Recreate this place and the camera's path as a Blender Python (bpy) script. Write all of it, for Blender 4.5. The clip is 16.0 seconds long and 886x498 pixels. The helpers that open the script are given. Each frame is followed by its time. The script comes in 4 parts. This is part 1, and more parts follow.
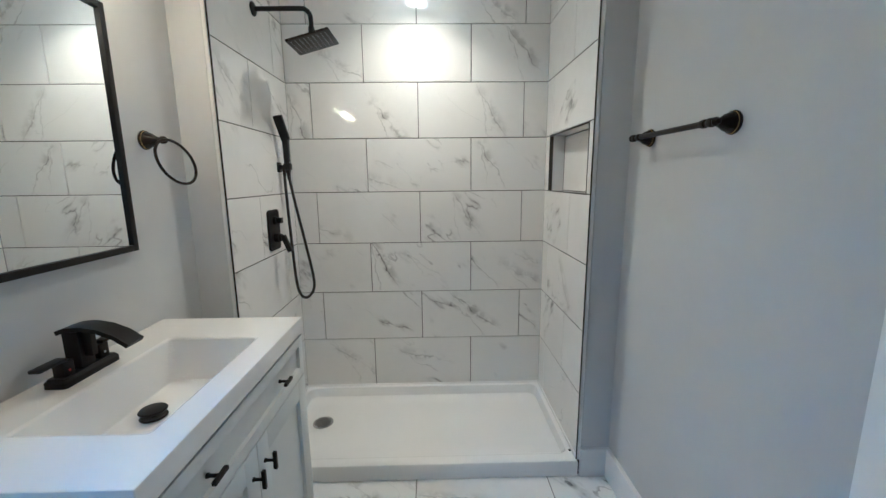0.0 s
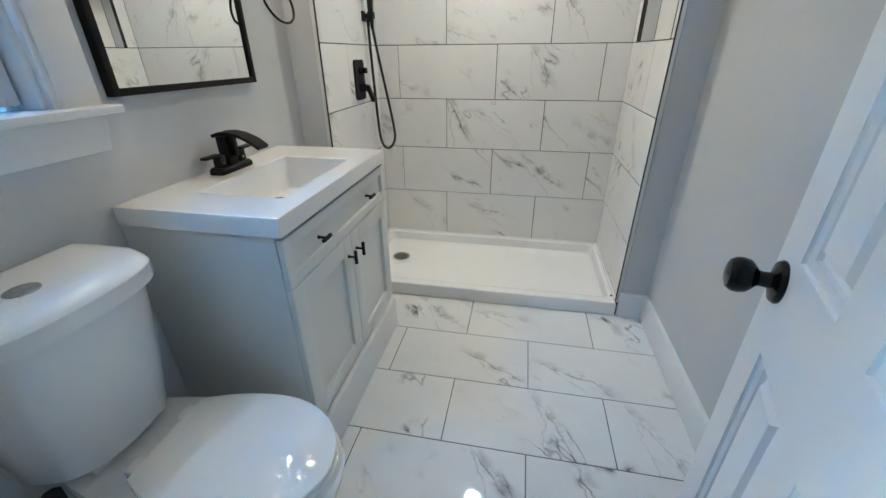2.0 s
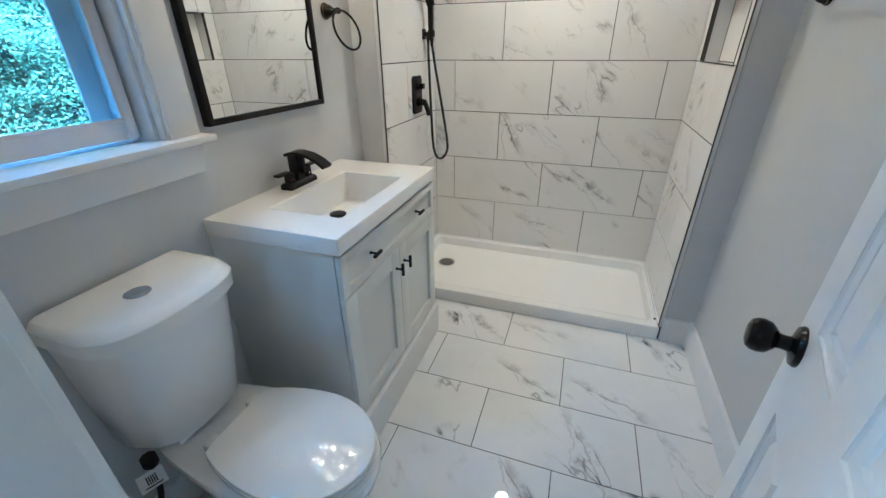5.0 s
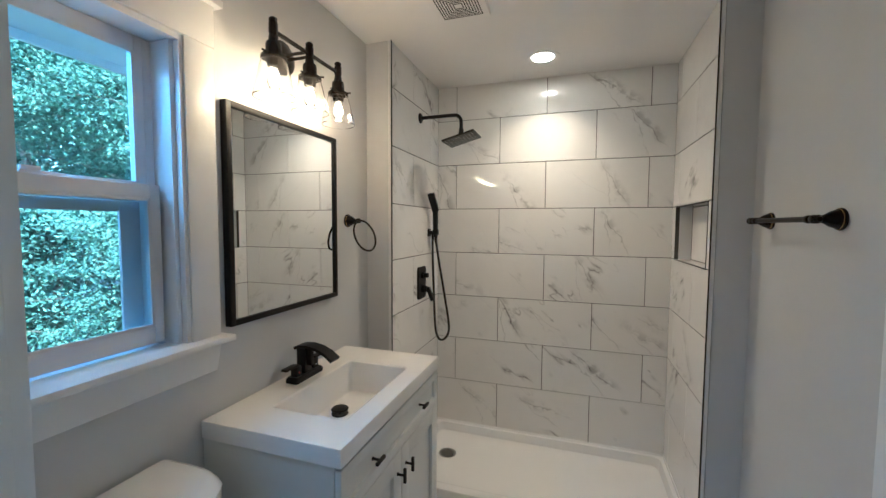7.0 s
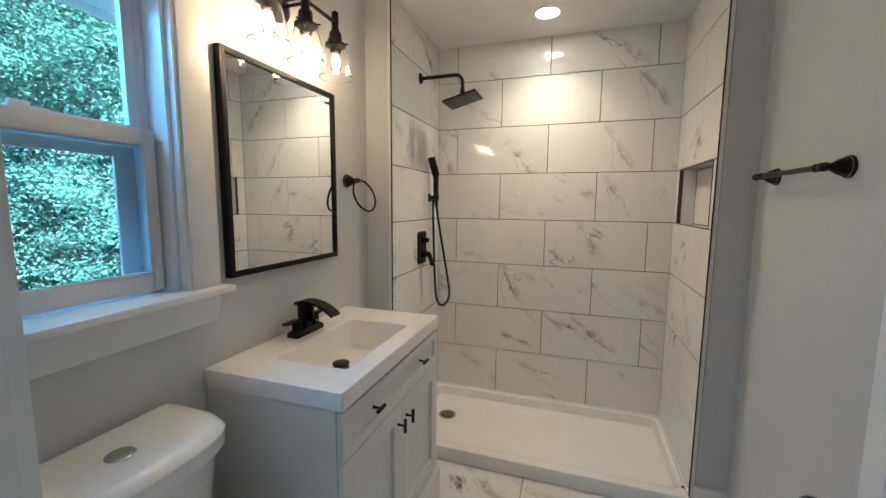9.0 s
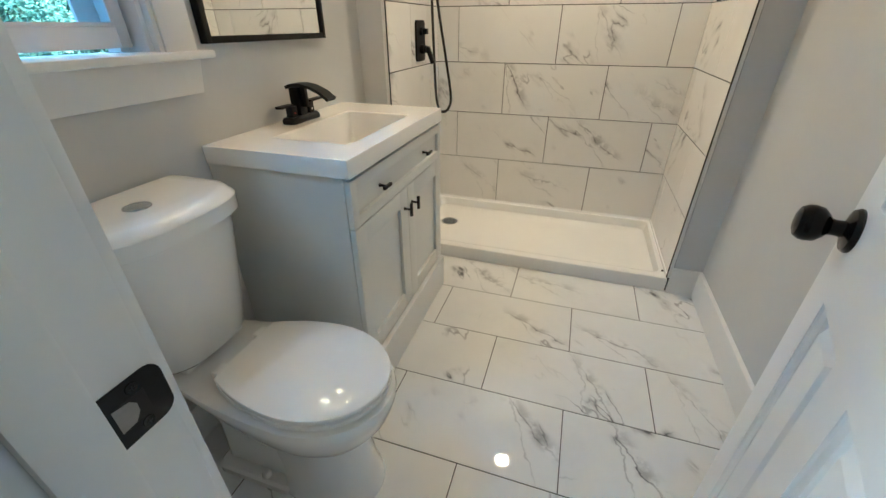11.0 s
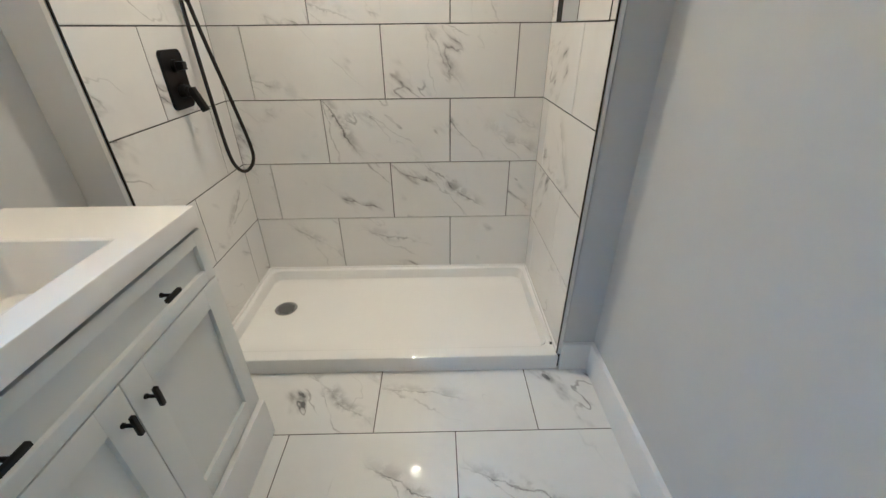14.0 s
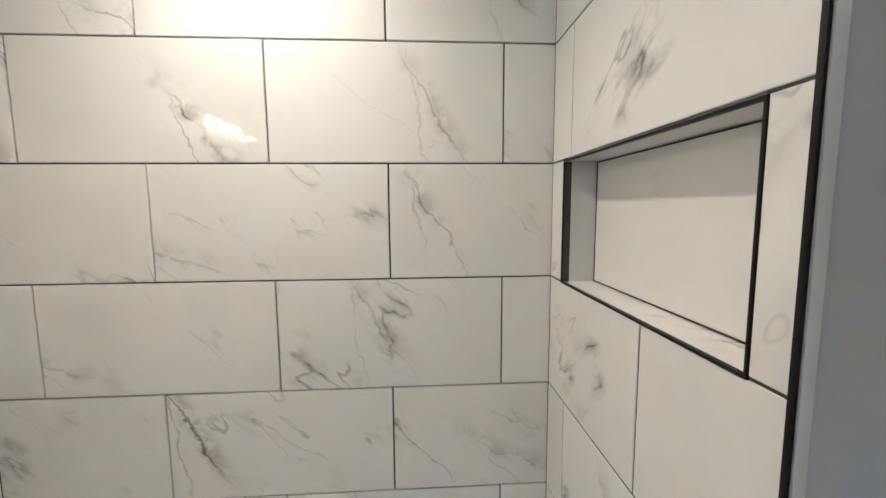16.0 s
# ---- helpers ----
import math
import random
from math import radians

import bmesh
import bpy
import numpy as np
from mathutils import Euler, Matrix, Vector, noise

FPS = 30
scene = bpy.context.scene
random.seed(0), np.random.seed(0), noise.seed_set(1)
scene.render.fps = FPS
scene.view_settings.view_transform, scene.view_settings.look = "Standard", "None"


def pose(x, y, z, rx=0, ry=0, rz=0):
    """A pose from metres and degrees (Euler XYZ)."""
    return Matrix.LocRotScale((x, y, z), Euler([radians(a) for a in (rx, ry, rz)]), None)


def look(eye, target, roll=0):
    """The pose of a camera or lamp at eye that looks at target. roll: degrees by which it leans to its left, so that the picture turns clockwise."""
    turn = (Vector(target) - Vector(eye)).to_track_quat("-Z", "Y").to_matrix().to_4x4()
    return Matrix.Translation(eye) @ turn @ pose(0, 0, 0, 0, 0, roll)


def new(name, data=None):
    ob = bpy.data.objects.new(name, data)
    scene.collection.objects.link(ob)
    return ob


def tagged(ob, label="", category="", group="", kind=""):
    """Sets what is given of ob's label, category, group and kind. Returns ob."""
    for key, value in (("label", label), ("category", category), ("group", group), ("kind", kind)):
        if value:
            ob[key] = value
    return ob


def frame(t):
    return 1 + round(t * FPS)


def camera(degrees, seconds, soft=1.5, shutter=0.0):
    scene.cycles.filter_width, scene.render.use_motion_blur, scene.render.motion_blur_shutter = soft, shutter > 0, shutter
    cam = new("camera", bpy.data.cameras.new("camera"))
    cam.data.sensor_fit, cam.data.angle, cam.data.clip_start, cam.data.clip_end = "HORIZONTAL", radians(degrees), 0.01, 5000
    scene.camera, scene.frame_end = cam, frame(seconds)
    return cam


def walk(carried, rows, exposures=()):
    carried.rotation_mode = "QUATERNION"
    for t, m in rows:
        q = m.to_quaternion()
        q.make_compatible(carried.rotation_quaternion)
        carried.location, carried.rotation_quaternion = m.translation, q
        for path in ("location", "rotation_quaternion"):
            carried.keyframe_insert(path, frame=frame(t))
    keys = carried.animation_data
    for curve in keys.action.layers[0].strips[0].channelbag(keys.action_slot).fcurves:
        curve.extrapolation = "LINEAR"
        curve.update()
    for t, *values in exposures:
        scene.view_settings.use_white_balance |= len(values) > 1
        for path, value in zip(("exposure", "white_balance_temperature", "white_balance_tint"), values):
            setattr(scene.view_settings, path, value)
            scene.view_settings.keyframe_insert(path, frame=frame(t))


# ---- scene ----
cam = camera(96.8, 16.0)
PATH = [
    (0, (-0.033, 0.363, 1.38), (0.006, 2.332, 1.03), -0.6),
    (0.5, (-0.036, 0.318, 1.339), (-0.008, 2.252, 0.83), -0.7),
    (1, (0.005, 0.238, 1.305), (-0.097, 2.123, 0.643), -0.7),
    (1.5, (0.04, 0.158, 1.281), (-0.237, 1.968, 0.476), -0.5),
    (2, (0.058, 0.116, 1.264), (-0.288, 1.873, 0.373), -0.4),
    (2.5, (0.061, 0.088, 1.245), (-0.307, 1.794, 0.267), -0.4),
    (3, (0.075, 0.072, 1.231), (-0.308, 1.713, 0.154), -0.3),
    (3.2, (0.081, 0.068, 1.224), (-0.314, 1.689, 0.121), -0.3),
    (5.3, (0.088, 0.08, 1.394), (-0.508, 1.808, 0.583), -0.0),
    (5.5, (0.062, 0.078, 1.401), (-0.529, 1.845, 0.672), -0.1),
    (6, (0.048, 0.059, 1.439), (-0.563, 1.898, 0.942), 0.1),
    (6.5, (0.047, 0.052, 1.475), (-0.572, 1.933, 1.193), 0.3),
    (7, (0.056, 0.046, 1.496), (-0.569, 1.942, 1.378), 0.3),
    (7.5, (0.054, 0.052, 1.497), (-0.571, 1.951, 1.451), 0.3),
    (8, (0.05, 0.056, 1.473), (-0.573, 1.956, 1.435), 0.3),
    (8.2, (0.054, 0.055, 1.462), (-0.571, 1.955, 1.417), 0.4),
    (10.3, (0.057, 0.041, 1.301), (-0.526, 1.813, 0.582), -0.0),
    (10.5, (0.053, 0.038, 1.281), (-0.522, 1.786, 0.498), 0.0),
    (11, (0.042, 0.031, 1.214), (-0.496, 1.683, 0.223), -0.1),
    (11.5, (0.036, 0.029, 1.15), (-0.465, 1.567, -0.026), -0.3),
    (12, (0.024, 0.069, 1.121), (-0.442, 1.509, -0.187), -0.1),
    (12.5, (-0.019, 0.207, 1.17), (-0.279, 1.669, -0.169), -0.0),
    (13, (-0.022, 0.365, 1.208), (-0.07, 1.933, -0.033), -0.1),
    (13.5, (0.034, 0.583, 1.237), (0.051, 2.228, 0.099), -0.0),
    (14, (0.12, 0.76, 1.3), (0.139, 2.5, 0.314), -0.6),
    (14.5, (0.085, 0.973, 1.369), (0.148, 2.805, 0.571), -0.3),
    (15, (0.155, 1.224, 1.443), (0.274, 3.13, 0.833), -0.3),
    (15.5, (0.244, 1.438, 1.495), (0.432, 3.392, 1.122), -0.2),
    (16, (0.26, 1.657, 1.498), (0.379, 3.643, 1.289), -0.4),
]
walk(cam, [(t, look(eye, target, roll)) for t, eye, target, roll in PATH],
     [(0, 4.27, 4100, -9), (3, 4.62, 4200, -9), (5.5, 4.42, 4250, -8), (7, 4.0, 4550, -6), (8, 3.95, 4700, -6), (11, 4.58, 4950, -10), (12, 4.68, 4950, -9), (13, 4.66, 4700, -9), (14.5, 4.46, 4450, -7), (15.5, 4.45, 4400, -6), (16, 4.42, 4400, -6)])

# ---- world, sun, lamps ----
SUN_EL, SUN_AZ = radians(50), radians(115)
world = bpy.data.worlds.new("world")
scene.world = world
world.use_nodes = True
_wt = world.node_tree
_sky = _wt.nodes.new("ShaderNodeTexSky")
_sky.sky_type, _sky.sun_disc = "NISHITA", False
_sky.sun_elevation, _sky.sun_rotation = SUN_EL, SUN_AZ
_wt.links.new(_sky.outputs[0], _wt.nodes["Background"].inputs[0])
_wt.nodes["Background"].inputs[1].default_value = 0.15


def lamp(name, kind, at, energy, color, **more):
    data = bpy.data.lights.new(name, kind)
    data.energy, data.color = energy, color
    for k in more:
        if k == "size":
            data.size = more[k]
        if k == "size_y":
            data.shape, data.size_y = "RECTANGLE", more[k]
        if k == "radius":
            data.shadow_soft_size = more[k]
        if k == "spread":
            data.spread = more[k]
        if k == "angle":
            data.angle = more[k]
        if k == "disk":
            data.shape, data.size = "DISK", more[k]
    ob = new(name, data)
    ob.matrix_world = at
    return ob


SUN_DIR = Vector((math.sin(SUN_AZ) * math.cos(SUN_EL), math.cos(SUN_AZ) * math.cos(SUN_EL), math.sin(SUN_EL)))
lamp("sun", "SUN", look(SUN_DIR * 50, (0, 0, 0)), 3.2, (1.0, 0.95, 0.88), angle=radians(0.5))
WARM = (1.0, 0.56, 0.27)
CAN = (1.0, 0.63, 0.37)
HALL_FILL = (1.0, 0.84, 0.68)
WLX = -1.0
BULB_Y = (1.11, 1.293, 1.476)
for y in BULB_Y:
    lamp("sconce_bulb_lamp", "POINT", pose(-0.800, y, 1.945), 0.105, WARM, radius=0.012)
lamp("shower_can_lamp", "AREA", pose(-0.126, 2.385, 2.438), 0.35, CAN, disk=0.11, spread=radians(115))
# added fill from the unseen hall, set in a guessed west opening
lamp("hall_fill_lamp", "AREA", look((-2.55, -1.3, 1.5), (2.0, -1.0, 1.2)), 1.7, HALL_FILL, size=0.7, size_y=1.0)
# added blue lamp, out of sight under the eave, lighting the reveal for the sky
lamp("window_reveal_fill", "AREA", look((WLX - 0.24, 0.50, 2.09), (WLX - 0.02, 0.80, 1.5)), 0.42, (0.30, 0.62, 1.0), size=0.5, size_y=0.12, spread=radians(130))


# ---- materials ----
def nodes_of(name):
    m = bpy.data.materials.new(name)
    m.use_nodes = True
    return m, m.node_tree, m.node_tree.nodes["Principled BSDF"]


def surface(name, color, rough=0.5, metal=0.0, vary=0.05, scale=6.0, bump=0.0, bump_scale=60.0, coat=0.0, second=None):
    """A surface with a broad and a fine variation of colour and gloss, and a fine relief."""
    m, t, p = nodes_of(name)
    tc = t.nodes.new("ShaderNodeTexCoord")
    n1, n2 = t.nodes.new("ShaderNodeTexNoise"), t.nodes.new("ShaderNodeTexNoise")
    n1.inputs["Scale"].default_value, n2.inputs["Scale"].default_value = scale, scale * 9
    n1.inputs["Detail"].default_value = n2.inputs["Detail"].default_value = 4
    for n in (n1, n2):
        t.links.new(tc.outputs["Object"], n.inputs["Vector"])
    mx = t.nodes.new("ShaderNodeMath")
    mx.operation = "MULTIPLY_ADD"
    mx.inputs[1].default_value = 0.35
    t.links.new(n2.outputs["Fac"], mx.inputs[0])
    t.links.new(n1.outputs["Fac"], mx.inputs[2])
    ramp = t.nodes.new("ShaderNodeMapRange")
    ramp.inputs["From Min"].default_value, ramp.inputs["From Max"].default_value = 0.4, 0.95
    t.links.new(mx.outputs[0], ramp.inputs["Value"])
    mix = t.nodes.new("ShaderNodeMix")
    mix.data_type = "RGBA"
    c2 = second or tuple(c * (1 - vary) for c in color)
    mix.inputs["A"].default_value, mix.inputs["B"].default_value = (*color, 1), (*c2, 1)
    t.links.new(ramp.outputs[0], mix.inputs["Factor"])
    t.links.new(mix.outputs["Result"], p.inputs["Base Color"])
    rr = t.nodes.new("ShaderNodeMapRange")
    rr.inputs["To Min"].default_value, rr.inputs["To Max"].default_value = rough * 0.85, min(1, rough * 1.2)
    t.links.new(n1.outputs["Fac"], rr.inputs["Value"])
    t.links.new(rr.outputs[0], p.inputs["Roughness"])
    p.inputs["Metallic"].default_value = metal
    p.inputs["Coat Weight"].default_value = coat
    p.inputs["Coat Roughness"].default_value = 0.06
    if bump:
        b, n3 = t.nodes.new("ShaderNodeBump"), t.nodes.new("ShaderNodeTexNoise")
        n3.inputs["Scale"].default_value, n3.inputs["Detail"].default_value = bump_scale, 3
        t.links.new(tc.outputs["Object"], n3.inputs["Vector"])
        b.inputs["Strength"].default_value, b.inputs["Distance"].default_value = bump, 0.002
        t.links.new(n3.outputs["Fac"], b.inputs["Height"])
        t.links.new(b.outputs[0], p.inputs["Normal"])
    return m


def marble(name, base, vein, rough, flat=False, gain=1.15):
    """Glazed porcelain with soft clouds, sparse dark veins and fine hair lines; each tile has its own part of the pattern."""
    m, t, p = nodes_of(name)
    L = t.links.new
    tc, info = t.nodes.new("ShaderNodeTexCoord"), t.nodes.new("ShaderNodeObjectInfo")
    sc = t.nodes.new("ShaderNodeVectorMath")
    sc.operation = "SCALE"
    comb = t.nodes.new("ShaderNodeCombineXYZ")
    for k, f in enumerate((37.0, 71.0, 53.0)):
        mu = t.nodes.new("ShaderNodeMath")
        mu.operation, mu.inputs[1].default_value = "MULTIPLY", f
        L(info.outputs["Random"], mu.inputs[0])
        L(mu.outputs[0], comb.inputs[k])
    add = t.nodes.new("ShaderNodeVectorMath")
    add.operation = "ADD"
    L(tc.outputs["Object"], add.inputs[0])
    L(comb.outputs[0], add.inputs[1])

    def noise_at(scale, detail, rough_=0.55, distort=0.0, vec=None):
        n = t.nodes.new("ShaderNodeTexNoise")
        n.inputs["Scale"].default_value, n.inputs["Detail"].default_value = scale, detail
        n.inputs["Roughness"].default_value, n.inputs["Distortion"].default_value = rough_, distort
        L(vec or add.outputs[0], n.inputs["Vector"])
        return n.outputs["Fac"]

    def math_(op, a, b=None, c=None):
        n = t.nodes.new("ShaderNodeMath")
        n.operation = op
        for k, v in enumerate((a, b, c)):
            if v is None:
                continue
            if isinstance(v, (int, float)):
                n.inputs[k].default_value = v
            else:
                L(v, n.inputs[k])
        return n.outputs[0]

    def span(v, lo, hi, a=0.0, b=1.0):
        n = t.nodes.new("ShaderNodeMapRange")
        n.interpolation_type = "SMOOTHSTEP"
        for k, x in (("From Min", lo), ("From Max", hi), ("To Min", a), ("To Max", b)):
            n.inputs[k].default_value = x
        L(v, n.inputs["Value"])
        return n.outputs[0]

    dot, along, grow = (t.nodes.new("ShaderNodeVectorMath") for _ in range(3))
    dot.operation, along.operation, grow.operation = "DOT_PRODUCT", "SCALE", "ADD"
    way = Vector((0.62, 0.50, 0.72)).normalized()
    dot.inputs[1].default_value = along.inputs[0].default_value = way
    L(add.outputs[0], dot.inputs[0])
    L(math_("MULTIPLY", dot.outputs["Value"], 2.1), along.inputs["Scale"])
    L(add.outputs[0], grow.inputs[0])
    L(along.outputs[0], grow.inputs[1])
    mv = grow.outputs[0]
    r1 = math_("ABSOLUTE", math_("SUBTRACT", noise_at(0.8, 5, 0.58, 0.12, mv), 0.5))
    main = span(r1, 0.0, 0.007, 1.0, 0.0)
    halo = span(r1, 0.0, 0.045, 1.0, 0.0)
    smudge = span(noise_at(3.2, 5, 0.62, 0.3, mv), 0.48, 0.72)
    r2 = math_("ABSOLUTE", math_("SUBTRACT", noise_at(1.15, 4, 0.52, 0.1, mv), 0.5))
    hair = span(r2, 0.0, 0.0045, 1.0, 0.0)
    mask = span(noise_at(2.8, 2), 0.50, 0.62)
    mask2 = span(noise_at(2.4, 2, 0.5, 0.0, mv), 0.54, 0.68)
    cloud = span(noise_at(2.0, 4), 0.35, 0.8)
    v = math_("MULTIPLY", math_("MULTIPLY", main, mask), 0.46)
    v = math_("ADD", v, math_("MULTIPLY", math_("MULTIPLY", math_("MULTIPLY", halo, mask), smudge), 1.0))
    v = math_("ADD", v, math_("MULTIPLY", math_("MULTIPLY", hair, mask2), 0.17))
    v = math_("ADD", v, math_("MULTIPLY", cloud, 0.10))
    v = math_("MULTIPLY", v, span(noise_at(24, 3), 0.2, 0.65, 0.6, 1.0))
    v = math_("MULTIPLY", v, gain)
    # one bold stroke on chosen tiles, placed by the object's colour: centre, slant, strength
    sep, xyz = t.nodes.new("ShaderNodeSeparateColor"), t.nodes.new("ShaderNodeSeparateXYZ")
    L(info.outputs["Color"], sep.inputs[0])
    L(tc.outputs["Object"], xyz.inputs[0])
    if flat:
        u, w = xyz.outputs["X"], xyz.outputs["Y"]
    else:
        u, w = math_("ADD", xyz.outputs["X"], xyz.outputs["Y"]), xyz.outputs["Z"]
    u = math_("SUBTRACT", math_("ADD", u, 0.5), sep.outputs[0])
    w = math_("SUBTRACT", math_("ADD", w, 0.5), sep.outputs[1])
    ang = math_("MULTIPLY", math_("SUBTRACT", sep.outputs[2], 0.5), math.pi)
    ca, sa = math_("COSINE", ang), math_("SINE", ang)
    run = math_("ADD", math_("MULTIPLY", u, ca), math_("MULTIPLY", w, sa))
    off = math_("SUBTRACT", math_("MULTIPLY", w, ca), math_("MULTIPLY", u, sa))
    off = math_("ADD", off, math_("MULTIPLY", math_("SUBTRACT", noise_at(7, 5, 0.6), 0.5), 0.11))
    core = span(math_("ABSOLUTE", off), 0.0, 0.0055, 1.0, 0.0)
    soft_edge = span(math_("ABSOLUTE", math_("SUBTRACT", off, 0.012)), 0.0, 0.045, 1.0, 0.0)
    side = span(math_("ABSOLUTE", math_("ADD", math_("ADD", off, 0.045), math_("MULTIPLY", run, 0.35))), 0.0, 0.005, 0.7, 0.0)
    bold = math_("ADD", math_("MULTIPLY", math_("MAXIMUM", core, side), span(noise_at(9, 3), 0.38, 0.55, 0.15, 0.75)), math_("MULTIPLY", math_("MULTIPLY", soft_edge, span(noise_at(14, 4, 0.6), 0.42, 0.62)), 0.6))
    bold = math_("MULTIPLY", bold, span(math_("ABSOLUTE", run), 0.06, 0.24, 1.0, 0.0))
    bold = math_("MULTIPLY", bold, math_("SUBTRACT", 1.0, info.outputs["Alpha"]))
    v = math_("ADD", v, bold)
    mix = t.nodes.new("ShaderNodeMix")
    mix.data_type = "RGBA"
    mix.clamp_factor = True
    mix.inputs["A"].default_value, mix.inputs["B"].default_value = (*base, 1), (*vein, 1)
    L(v, mix.inputs["Factor"])
    L(mix.outputs["Result"], p.inputs["Base Color"])
    L(span(noise_at(7, 3), 0.3, 0.7, rough * 0.8, rough * 1.3), p.inputs["Roughness"])
    b = t.nodes.new("ShaderNodeBump")
    b.inputs["Strength"].default_value, b.inputs["Distance"].default_value = 0.035, 0.002
    L(noise_at(9, 2), b.inputs["Height"])
    L(b.outputs[0], p.inputs["Normal"])
    return m


def glass(name, rough=0.0, tint=(1, 1, 1)):
    m, t, p = nodes_of(name)
    p.inputs["Base Color"].default_value = (*tint, 1)
    p.inputs["Roughness"].default_value = rough
    p.inputs["Transmission Weight"].default_value = 1.0
    p.inputs["IOR"].default_value = 1.45
    return m


def glow(name, color, strength):
    m, t, p = nodes_of(name)
    p.inputs["Base Color"].default_value = (0.8, 0.8, 0.8, 1)
    p.inputs["Emission Color"].default_value = (*color, 1)
    p.inputs["Emission Strength"].default_value = strength
    return m


M_WALL = surface("grey_wall_paint", (0.61, 0.615, 0.62), 0.5, vary=0.04, scale=3, bump=0.12, bump_scale=220)
M_CEIL = surface("ceiling_paint", (0.80, 0.79, 0.78), 0.8, vary=0.03, scale=2, bump=0.12, bump_scale=180)
M_TRIM = surface("white_trim_paint", (0.80, 0.80, 0.795), 0.32, vary=0.03, scale=5, bump=0.06, bump_scale=90)
M_DOOR = surface("white_door_paint", (0.84, 0.85, 0.86), 0.3, vary=0.02, scale=5, bump=0.1, bump_scale=140)
M_VAN = surface("vanity_paint", (0.73, 0.74, 0.715), 0.35, vary=0.03, scale=4, bump=0.04, bump_scale=100)
M_TOP = surface("cultured_marble_top", (0.88, 0.87, 0.85), 0.12, vary=0.02, scale=4, coat=0.4)
M_PAN = surface("acrylic_shower_pan", (0.88, 0.88, 0.87), 0.12, vary=0.02, scale=3, coat=0.5)
M_CHINA = surface("vitreous_china", (0.84, 0.84, 0.83), 0.035, vary=0.02, scale=4, coat=0.6)
M_SEAT = surface("toilet_seat_plastic", (0.85, 0.85, 0.84), 0.05, vary=0.02, scale=4, coat=0.1)
M_BLACK = surface("matte_black_metal", (0.004, 0.004, 0.0045), 0.42, vary=0.3, scale=14, bump=0.05)
M_KNOB = surface("satin_black_knob", (0.005, 0.005, 0.005), 0.16, vary=0.2, scale=14)
M_BRONZE = surface("oil_rubbed_bronze", (0.008, 0.007, 0.006), 0.25, metal=0.1, vary=0.4, scale=20, second=(0.012, 0.009, 0.007))
for _m in (M_BLACK, M_KNOB, M_BRONZE):
    _m.node_tree.nodes["Principled BSDF"].inputs["Specular IOR Level"].default_value = 0.26
M_RUB = surface("rubbed_gold_edge", (0.55, 0.36, 0.14), 0.25, metal=1.0, vary=0.3, scale=60)
M_GROUT = surface("dark_grout", (0.055, 0.053, 0.05), 0.85, vary=0.3, scale=30, bump=0.4, bump_scale=400)
M_TILE = marble("marble_wall_tile", (0.80, 0.79, 0.77), (0.20, 0.19, 0.19), 0.040)
M_FTILE = marble("marble_floor_tile", (0.82, 0.825, 0.82), (0.18, 0.18, 0.19), 0.022, flat=True, gain=1.4)
M_CHROME = surface("brushed_steel", (0.55, 0.55, 0.55), 0.25, metal=1.0, vary=0.1, scale=30)
M_DARK = surface("dark_hollow", (0.01, 0.01, 0.01), 0.7, vary=0.2)
M_VINYL = surface("window_vinyl", (0.70, 0.70, 0.72), 0.35, vary=0.02, scale=5)
M_SOFFIT = surface("white_soffit", (0.8, 0.8, 0.8), 0.5, vary=0.04, scale=3)
M_PLASTIC = surface("white_plastic", (0.78, 0.77, 0.76), 0.4, vary=0.03, scale=10)
M_RUBBER = surface("black_rubber_hose", (0.006, 0.006, 0.006), 0.5, vary=0.3, scale=40, bump=0.2, bump_scale=300)
M_WOODEN = surface("raw_wood_core", (0.34, 0.30, 0.26), 0.7, vary=0.2, scale=40)
M_RED = surface("red_dot", (0.5, 0.03, 0.02), 0.4, vary=0.05)
M_PAPER = surface("paper_tag", (0.7, 0.7, 0.7), 0.8, vary=0.05, scale=20)
# unseen hall; paint kept dark to limit bounce onto the door jamb
M_HALL = surface("hall_wall_paint", (0.36, 0.36, 0.36), 0.6, vary=0.03, scale=3)
M_HFLOOR = surface("hall_floor_wood", (0.30, 0.22, 0.15), 0.4, vary=0.3, scale=5)
M_MIRROR, _t, _p = nodes_of("mirror_silver")
_p.inputs["Base Color"].default_value = (0.86, 0.88, 0.88, 1)
_p.inputs["Metallic"].default_value, _p.inputs["Roughness"].default_value = 1.0, 0.0
M_GLASS = glass("clear_glass")
M_PANE = glass("window_glass", 0.0, (0.80, 0.94, 1.0))
M_BULB = glow("glowing_filament", (1.0, 0.64, 0.32), 3.8)
M_CANGLOW = glow("can_diffuser", (1.0, 0.72, 0.48), 4.0)
M_GROUND = surface("leaf_litter_ground", (0.06, 0.07, 0.035), 0.9, vary=0.5, scale=1.5, second=(0.03, 0.03, 0.018))
M_BARK = surface("tree_bark", (0.10, 0.08, 0.06), 0.9, vary=0.4, scale=12, bump=0.8, bump_scale=40)


